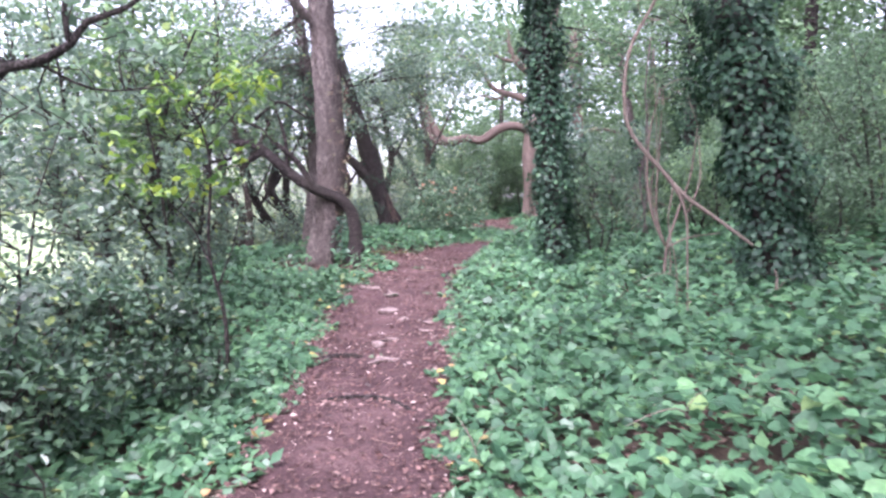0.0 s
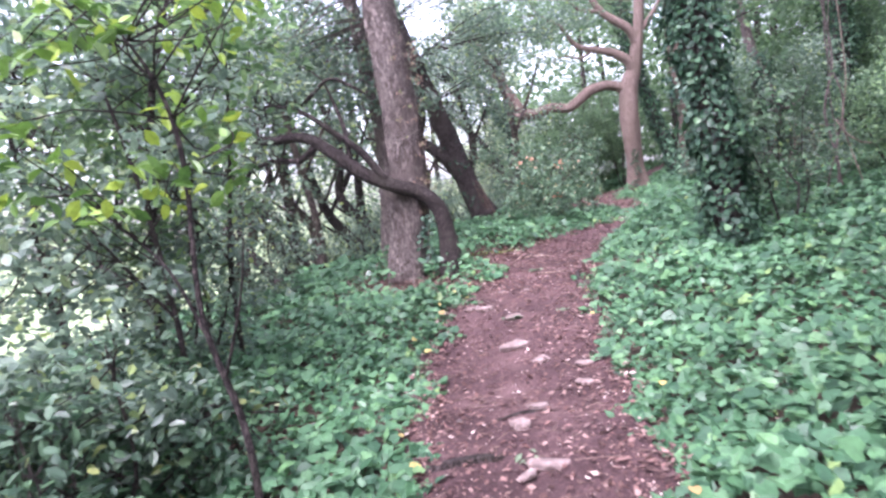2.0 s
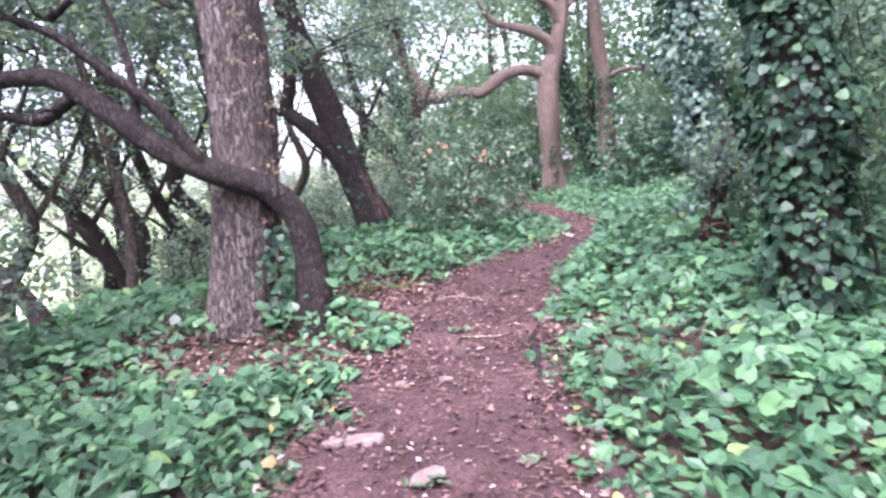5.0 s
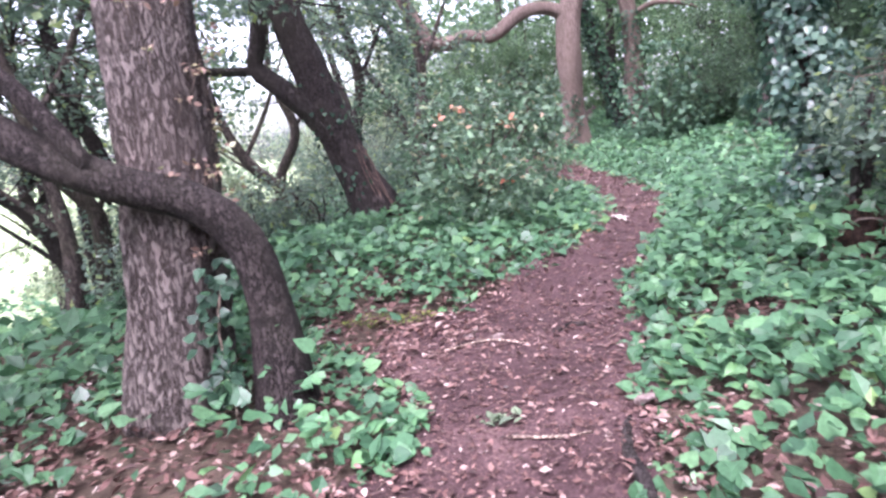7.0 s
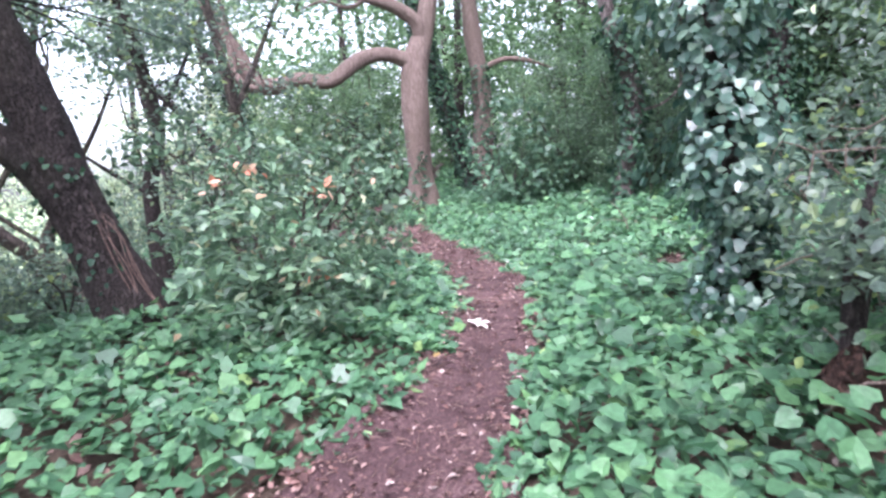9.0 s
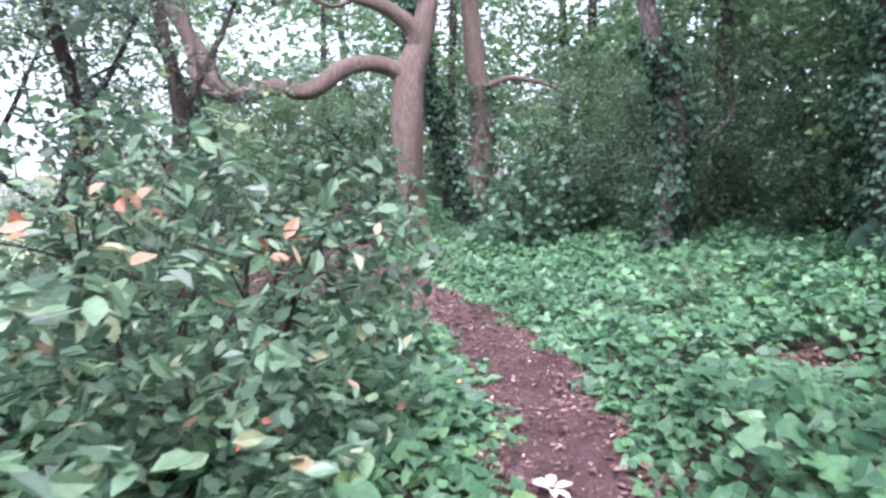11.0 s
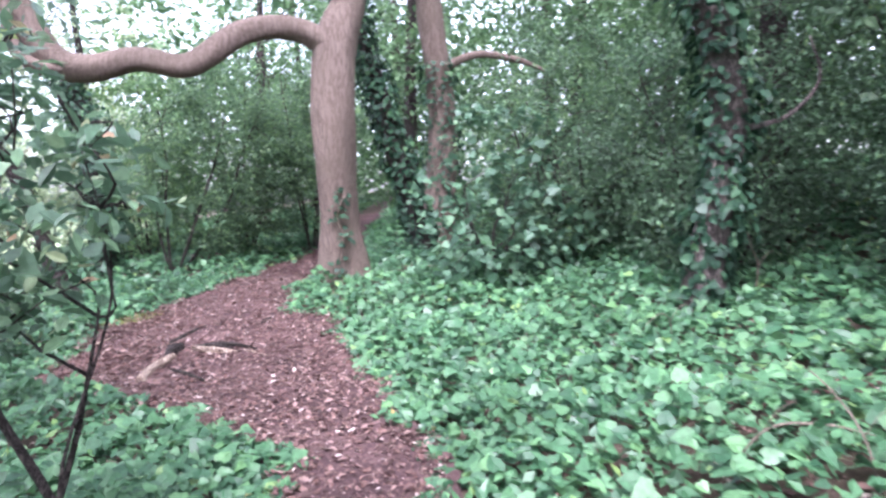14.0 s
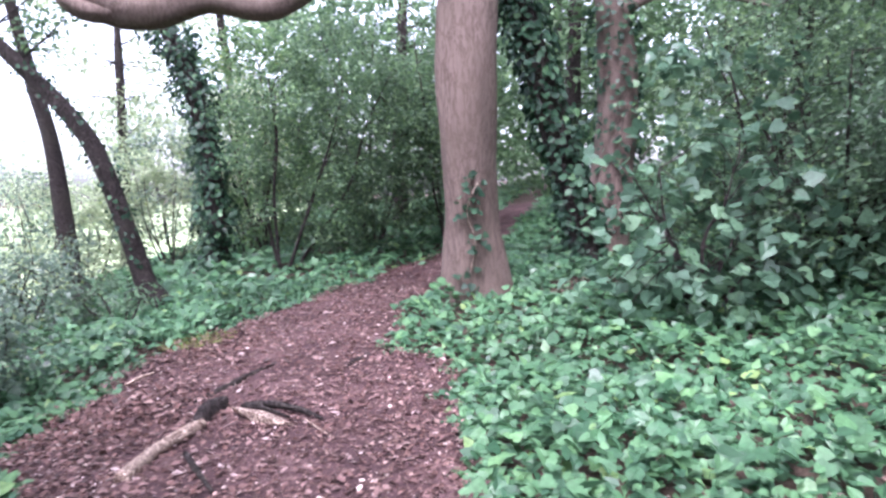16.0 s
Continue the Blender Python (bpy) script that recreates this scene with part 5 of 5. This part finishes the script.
def stone_mesh(seed, lx, ly, lz):
    """A flat angular stone: the hull of a few scattered points, its edges worn."""
    rng = np.random.default_rng(seed)
    bm = bmesh.new()
    for k in range(16):
        a = rng.uniform(0, 6.28)
        q = rng.uniform(0.55, 1.0)
        bm.verts.new((lx * q * math.cos(a), ly * q * math.sin(a), lz * rng.uniform(-0.9, 0.9) * (1.25 - q * 0.6)))
    bmesh.ops.convex_hull(bm, input=bm.verts)
    bmesh.ops.delete(bm, geom=[v for v in bm.verts if not v.link_faces], context="VERTS")
    bmesh.ops.bevel(bm, geom=bm.edges[:], offset=0.006, segments=1, affect="EDGES")
    me = bpy.data.meshes.new("stone")
    bm.to_mesh(me)
    bm.free()
    me.materials.append(STONE)
    return me


STONES = [(-0.13, 8.75, 0.19, 0.07, 0.06, 0.65), (0.04, 8.35, 0.10, 0.07, 0.035, -0.5), (0.34, 8.12, 0.11, 0.06, 0.03, 0.2), (0.31, 7.73, 0.10, 0.07, 0.03, -0.1), (-0.42, 9.86, 0.15, 0.09, 0.03, 0.1),
          (-0.55, 9.82, 0.07, 0.06, 0.03, 0.6), (-0.14, 9.5, 0.11, 0.07, 0.04, 0.8), (-0.13, 7.02, 0.07, 0.06, 0.055, 0.2), (-0.03, 7.38, 0.09, 0.06, 0.04, 0.3), (0.0, 6.5, 0.13, 0.11, 0.05, 0.5), (-0.12, 6.38, 0.09, 0.06, 0.04, 1.2),
          (0.01, 10.66, 0.06, 0.05, 0.025, 1.5), (-0.23, 10.6, 0.07, 0.05, 0.03, 0.4), (0.26, 12.47, 0.06, 0.05, 0.03, 0.2), (0.1, 12.5, 0.05, 0.04, 0.02, 0.9), (0.79, 11.47, 0.075, 0.06, 0.06, 0.4), (-0.35, 5.6, 0.05, 0.04, 0.025, 0.9)]
for k, (x, y, a, b, c, turn) in enumerate(STONES):
    ob = new("stone", stone_mesh(400 + k, a, b, c))
    ob.matrix_world = Matrix.Translation((x, y, float(path_top(x, y)) + c * 0.25)) @ Matrix.Rotation(turn, 4, "Z") @ Matrix.Rotation(0.12 * math.sin(k * 2.3), 4, "X")
    tagged(ob, "flat pale grey-pink stone half sunk in the path", "stone", "stones in the path")


def laid(seed, pts, radii, mat, name, label, lift=0.0, category="root", group=""):
    """A root or stick that follows the ground."""
    rng = np.random.default_rng(seed)
    p3 = [(x, y, float(path_top(x, y)) + lift + (q[0] if q else 0)) for x, y, *q in pts]
    ob = new(name, mesh_of(name, *tube(p3, radii, 10, 0.05, 0.16, rng), mat, True))
    return tagged(ob, label, category, group)


ROOTS = [([(-0.66, 6.45, -0.03), (-0.5, 6.55), (-0.3, 6.62), (-0.15, 6.6, -0.03)], [0.028, 0.034, 0.03, 0.018], "dark tree root crossing the earth path"),
         ([(-0.5, 5.35, -0.03), (-0.2, 5.45), (0.05, 5.4), (0.3, 5.15, -0.03)], [0.02, 0.028, 0.026, 0.02], "dark tree root crossing the earth path"),
         ([(-0.3, 7.2, -0.02), (-0.12, 7.28), (0.12, 7.3, -0.02)], [0.015, 0.02, 0.014], "thin dark root crossing the earth path"),
         ([(0.55, 12.5, -0.03), (0.72, 12.56), (0.95, 12.53, -0.03)], [0.018, 0.028, 0.018], "dark tree root crossing the earth path"),
         ([(0.5, 10.5, -0.03), (0.58, 10.85), (0.6, 11.15), (0.74, 11.55, -0.03)], [0.02, 0.026, 0.024, 0.015], "brown tree root along the path's edge"),
         ([(1.55, 22.98, -0.02), (1.75, 23.2), (1.95, 23.45), (2.12, 23.7, -0.02)], [0.02, 0.028, 0.026, 0.016], "dark tree root across the wide bend"),
         ([(2.5, 23.22, -0.03), (2.68, 23.45), (2.9, 23.8, -0.03)], [0.016, 0.026, 0.02], "dark tree root across the wide bend"),
         ([(1.74, 22.62), (1.78, 22.76, 0.04), (1.84, 22.92, 0.02), (1.8, 23.05, -0.02)], [0.04, 0.06, 0.048, 0.02], "dark knobbly root on the wide bend")]
for k, (pts, rads, words) in enumerate(ROOTS):
    laid(501 + k, pts, rads, BARK_DARK, "tree_root", words, group="roots in the path")
STICKS = [([(2.0, 22.86), (2.2, 22.72, 0.03), (2.38, 22.58, 0.02), (2.52, 22.46)], [0.022, 0.026, 0.02, 0.01], BARK_DARK, "short dark fallen branch lying on the bend"),
          ([(1.58, 21.8), (1.6, 22.05, 0.01), (1.64, 22.28, 0.02), (1.74, 22.46, 0.03), (1.8, 22.56, 0.03)], [0.042, 0.036, 0.03, 0.034, 0.026], DEAD_WOOD, "pale dead branch with bark peeling off"),
          ([(1.8, 22.15), (1.93, 21.85, 0.01), (2.06, 21.6)], [0.016, 0.018, 0.009], BARK_DARK, "thin dark stick lying in the leaf litter"),
          ([(2.42, 22.46), (2.5, 22.3, 0.01), (2.6, 22.16)], [0.007, 0.007, 0.004], DEAD_WOOD, "thin pale twig lying in the leaf litter"),
          ([(0.98, 23.66), (1.05, 23.78, 0.01), (1.12, 23.9)], [0.012, 0.016, 0.008], DEAD_WOOD, "small pale stick lying in the leaf litter"),
          ([(0.15, 11.35), (0.35, 11.28, 0.01), (0.5, 11.3)], [0.006, 0.006, 0.004], DEAD_WOOD, "thin pale twig lying in the leaf litter"),
          ([(-0.05, 12.3), (0.2, 12.38, 0.01), (0.42, 12.33)], [0.006, 0.006, 0.004], DEAD_WOOD, "thin pale twig lying in the leaf litter")]
for k, (pts, rads, mat, words) in enumerate(STICKS):
    laid(521 + k, pts, rads, mat, "fallen_branch", words, 0.012, "branch", "fallen wood")


def wood_slab():
    """A split, flat piece of pale dead wood with a dark bark edge."""
    rng = np.random.default_rng(55)
    t = thing("broken_wood", 2.15, 22.55, "pale split piece of dead wood with dark bark edge", "wood", "fallen wood")
    z = float(path_top(2.15, 22.55))
    bm = bmesh.new()
    for k in range(26):
        u = rng.uniform(-1, 1)
        bm.verts.new((2.15 + 0.22 * u + rng.normal() * 0.01, 22.54 - 0.17 * u + rng.uniform(-0.075, 0.075) * (1 - 0.5 * abs(u)), z + 0.03 + rng.uniform(-0.025, 0.03) * (1 - 0.4 * u)))
    bmesh.ops.convex_hull(bm, input=bm.verts)
    bmesh.ops.delete(bm, geom=[v for v in bm.verts if not v.link_faces], context="VERTS")
    me = bpy.data.meshes.new("split_wood")
    bm.to_mesh(me)
    bm.free()
    me.materials.append(DEAD_WOOD)
    part_of("split_wood", me, t)
    part_of("bark_edge", mesh_of("bark_edge", *tube([(2.0, 22.72, z + 0.05), (2.15, 22.6, z + 0.065), (2.32, 22.46, z + 0.045)], [0.012, 0.016, 0.008], 8, 0.05, 0.2, rng), BARK_DARK, True), t, "dark bark strip")


wood_slab()


def flower_leaf():
    rng = np.random.default_rng(61)
    x, y = 1.81, 15.13
    a = np.linspace(0, 6.28, 7)[:-1]
    p = np.stack([x + 0.01 * np.cos(a), y + 0.01 * np.sin(a), np.full(6, float(path_top(x, y)) + 0.025)], 1)
    head = np.stack([np.cos(a), np.sin(a), np.full(6, 0.1)], 1) * 4
    me = leaves("fallen_leaf", p, np.tile((0, 0, 1.0), (6, 1)) + rng.normal(size=(6, 3)) * 0.2, np.full(6, 0.09), OVAL_SHAPE, PALE_LEAF, rng, head)
    return tagged(new("fallen_leaf", me), "pale star-shaped fallen leaf on the path", "leaf")


PALE_LEAF = leaf_material("pale_dead_leaf", [(0, (0.5, 0.42, 0.38)), (1, (0.65, 0.58, 0.54))], 0.7, 0.15, 0.3)
flower_leaf()

moss_at = lambda x, y, r: (np.hypot((x + 0.35) / 0.3, (y - 12.85) / 0.12) < 1) | (np.hypot((x - 1.25) / 0.35, (y - 24.7) / 0.3) < 1)
tagged(new("moss", litter_mesh("moss", 71, 90000, -1, 2, 12, 26, moss_at, 0.012, 0.035, lambda x, y: land(x, y) + 0.055, MOSS)), "yellow-green moss and grass tufts at the path's edge", "moss", kind="stuff")


# ---- small plants, dry stems and bright leaves ----
WEED = leaf_material("dusty_weed_leaf", [(0, (0.07, 0.1, 0.06)), (1, (0.16, 0.2, 0.13))], 0.6, 0.3, 0.3)
YELLOW = leaf_material("yellowed_leaf", [(0, (0.24, 0.15, 0.06)), (0.6, (0.38, 0.31, 0.11)), (1, (0.4, 0.22, 0.11))], 0.5, 0.3, 0.4)


def edge_leaves():
    """Single yellowed leaves lying where the ivy meets the path."""
    rng = np.random.default_rng(73)
    y = np.concatenate([rng.uniform(3.5, 11, 30), rng.uniform(14, 20, 8)])
    left = rng.uniform(size=len(y)) < 0.65
    x = np.where(left, at_y(EDGE_L, y) - rng.uniform(-0.05, 0.22, len(y)), at_y(EDGE_R, y) + rng.uniform(-0.05, 0.25, len(y)))
    nrm = np.stack([rng.normal(size=len(x)) * 0.4, rng.normal(size=len(x)) * 0.4 - 0.3, np.ones(len(x))], 1)
    return leaves("yellow_leaves", np.stack([x, y, land(x, y) + rng.uniform(0.07, 0.13, len(x))], 1), nrm, rng.uniform(0.03, 0.065, len(x)), IVY_SHAPE, YELLOW, rng)


tagged(new("yellow_leaves", edge_leaves()), "yellowed ivy leaves scattered along the path's edge", "leaves", kind="stuff")


def weed(seed, x, y, n, size):
    """A low rosette of narrow leaves on the trodden earth."""
    rng = np.random.default_rng(seed)
    t = thing("weed", x, y, "small green weed growing in the trodden path", "weed", "weeds in the path", z=float(path_top(x, y)))
    a = rng.uniform(0, 6.28, n)
    p = np.stack([x + rng.normal(size=n) * 0.04, y + rng.normal(size=n) * 0.035, np.full(n, float(path_top(x, y)) + 0.01)], 1)
    head = np.stack([np.cos(a), np.sin(a), rng.uniform(0.2, 0.9, n)], 1) * 3
    nrm = np.stack([-np.cos(a) * 0.4, -np.sin(a) * 0.4, np.ones(n)], 1)
    part_of("foliage", leaves("foliage", p, nrm, rng.uniform(0.6, 1.2, n) * size, OVAL_SHAPE, WEED, rng, head), t)


WEEDS = [(-0.14, 9.45, 20, 0.075), (0.3, 9.55, 8, 0.055), (0.14, 11.5, 20, 0.07), (-0.1, 6.55, 10, 0.05)]
for k, (x, y, n, size) in enumerate(WEEDS):
    weed(740 + k, x, y, n, size)


def dry_stem(seed, pts, r):
    """A bare pale stem arching out of the ivy, with a side twig."""
    rng = np.random.default_rng(seed)
    p3 = [(x, y, float(land(x, y)) + h) for x, y, h in pts]
    t = thing("dry_stem", pts[0][0], pts[0][1], "thin pale dry stem arching out of the ivy", "stem", "dry stems in the ivy")
    part_of("stem", mesh_of("stem", *tube(p3, [r, r * 0.9, r * 0.7, r * 0.4], 6, 0.05, 0.12, rng), PALE_STEM, True), t)
    a = np.array(p3[1])
    part_of("twig", mesh_of("twig", *tube([a, a + (0.05, -0.03, 0.09), a + (0.12, -0.05, 0.13)], [r * 0.5, r * 0.4, r * 0.2], 5, 0.05, 0.1, rng), PALE_STEM, True), t)


DRY = [([(4.12, 18.2, -0.02), (4.25, 18.05, 0.27), (4.4, 17.9, 0.3), (4.62, 17.85, 0.2)], 0.006), ([(4.55, 17.75, -0.02), (4.5, 17.8, 0.25), (4.45, 17.9, 0.42), (4.42, 18.0, 0.5)], 0.005),
       ([(6.55, 20.6, -0.02), (6.5, 20.5, 0.3), (6.4, 20.45, 0.45), (6.3, 20.4, 0.62)], 0.009), ([(3.45, 6.85, -0.02), (3.45, 6.85, 0.15), (3.46, 6.85, 0.28), (3.43, 6.85, 0.36)], 0.012),
       ([(0.62, 4.1, -0.02), (0.58, 4.05, 0.16), (0.54, 4.1, 0.24), (0.5, 4.2, 0.28)], 0.005), ([(1.75, 4.1, -0.02), (1.6, 4.0, 0.22), (1.45, 3.95, 0.25), (1.3, 3.95, 0.2)], 0.005),
       ([(3.0, 7.9, -0.02), (2.85, 7.7, 0.25), (2.6, 7.6, 0.33), (2.35, 7.5, 0.3)], 0.006), ([(5.2, 19.9, -0.02), (5.1, 19.8, 0.26), (4.95, 19.7, 0.36), (4.8, 19.65, 0.33)], 0.005)]
for k, (pts, r) in enumerate(DRY):
    dry_stem(750 + k, pts, r)


# ---- woods beyond, and unseen trees added for shade ----
def far_tree(seed, x, y, h, r, label="tall leafy woodland tree, a few of them added unseen for shade", leaf=None):
    g = float(land(x, y))
    rng = np.random.default_rng(seed)
    lean = rng.normal(size=2) * 0.4
    return make_tree("woodland_tree", seed, [(x, y, g), (x + lean[0] * 0.3, y + lean[1] * 0.3, g + h * 0.3), (x + lean[0] * 0.7, y + lean[1] * 0.7, g + h * 0.6), (x + lean[0], y + lean[1], g + h * 0.9)],
                     [0.16, 0.13, 0.1, 0.04], BARK_DARK, label, crown=[((x + lean[0] * 0.6, y, g + h * 0.66), (r, r, h * 0.36), int(34 * r), 36, 0.8), ((x, y, g + h * 0.25), (r * 0.8, r * 0.8, h * 0.22), int(22 * r) if x > -3 else 3, 50, 0.7)],
                     leaf=leaf or FAR_LEAF, leaf_size=(0.1, 0.2), seg=10, group="woods beyond", twig=0.02)


# Unseen tree added at the start; its crown shades the ivy right of the path.
make_tree("woodland_tree", 790, [(2.9, -0.6, 0.4), (2.8, -0.4, 2.5), (2.4, 0.2, 4.5), (2.0, 1.0, 6.2)], [0.2, 0.17, 0.13, 0.06], BARK_DARK, "tall leafy woodland tree, a few of them added unseen for shade",
          crown=[((1.6, 2.4, 6.9), (2.3, 2.3, 0.8), 90, 50, 0.6)], leaf_size=(0.1, 0.18), seg=12, group="woods beyond")
# Added for shade: (2.8, -3.0), out of view, and the three at x 8.2-8.7.
FAR = [(9.5, 30, 9, 2.6), (6.5, 31, 9, 2.6), (12, 26, 10, 3), (13, 20, 10, 3), (12.5, 15, 10, 3), (11.5, 9.5, 10, 3), (9.5, 4.5, 10, 2.8), (14, 32, 11, 3), (3.5, 34, 9, 2.6), (8, 37, 10, 3), (17, 24, 12, 3.4), (16, 12, 12, 3.4),
       (-9, 14, 8, 2.0), (6, 42, 11, 3), (2.8, -3.0, 9, 2.8), (-5.5, 20.5, 9, 2.0), (-7.5, 17.5, 10, 2.2), (-4.4, 23.2, 8, 1.6), (-6.4, 15.2, 7, 2.0), (10.8, 17.5, 8, 2.4), (11, 22.5, 8, 2.4), (9.0, 28, 8, 2.3), (9.8, 12.0, 8, 2.3), (8.3, 19.0, 11, 2.6), (8.7, 22.6, 11, 2.6), (8.2, 15.4, 11, 2.6)]
for k, (x, y, h, r) in enumerate(FAR):
    far_tree(700 + k, x, y, h, r)
# Trees outside the wood: their sunny brightness is in the leaf colour.
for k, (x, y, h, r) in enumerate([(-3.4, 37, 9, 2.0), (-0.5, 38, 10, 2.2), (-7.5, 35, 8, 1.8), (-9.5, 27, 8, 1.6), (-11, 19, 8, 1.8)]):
    far_tree(760 + k, x, y, h, r, "tree in the open below the wood, sunlight painted into its light green leaves", SUN_PAINTED)


# Edge bushes share the leaf colour that has sunlight painted in.
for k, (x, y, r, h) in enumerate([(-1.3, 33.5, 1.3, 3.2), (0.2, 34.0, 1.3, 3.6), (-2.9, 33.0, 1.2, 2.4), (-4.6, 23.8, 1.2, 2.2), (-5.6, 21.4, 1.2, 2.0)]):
    make_shrub("shrub", 380 + k, x, y, (x, y, float(land(x, y)) + h * 0.55), (r, r, h * 0.5), int(60 * r), 60, 0.4, SUN_PAINTED, (0.07, 0.13), "leafy bush at the wood's edge, sunlight painted into its pale leaves", shape=SIMPLE_SHAPE, stems=4, stem_r=0.02, group="bushes at the wood's edge")


def far_woods():
    """A belt of woodland closing the view on the upper side."""
    rng = np.random.default_rng(81)
    n = 1350
    a = np.where(rng.uniform(size=n) < 0.75, rng.uniform(-1.15, 2.0, n), rng.uniform(2.0, 5.13, n))
    d = rng.uniform(24, 40, n)
    x, y = 2 + d * np.sin(a), 14 + d * np.cos(a)
    keep = x - 2.8 > -0.16 * (y - 18)
    x, y, d = x[keep], y[keep], d[keep]
    z = land(x, y) + rng.uniform(0, 1, len(x)) ** 1.1 * 13.0
    p, nn = scatter_clumps(rng, np.stack([x, y, z], 1), 2.0, 60, 0.7)
    return leaves("far_woods", p, nn, rng.uniform(0.3, 0.6, len(p)), SIMPLE_SHAPE, FAR_LEAF, rng)


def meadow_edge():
    """Bushes and low trees in the open below the wood, sunlight painted into their leaf colour."""
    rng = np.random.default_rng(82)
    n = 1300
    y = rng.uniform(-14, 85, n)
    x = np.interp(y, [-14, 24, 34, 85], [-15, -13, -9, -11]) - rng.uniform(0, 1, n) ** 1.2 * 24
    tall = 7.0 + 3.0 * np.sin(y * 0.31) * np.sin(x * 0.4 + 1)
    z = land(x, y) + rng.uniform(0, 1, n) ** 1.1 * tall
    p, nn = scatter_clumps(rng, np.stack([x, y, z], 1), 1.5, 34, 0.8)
    return leaves("meadow_bushes", p, nn, rng.uniform(0.14, 0.3, len(p)), SIMPLE_SHAPE, SUN_PAINTED, rng)


tagged(new("far_woods", far_woods()), "pale green belt of distant woodland", "woods", kind="stuff")
tagged(new("meadow_bushes", meadow_edge()), "bushes in the open meadow below, sunlight painted into their pale leaves", "bushes", kind="stuff")
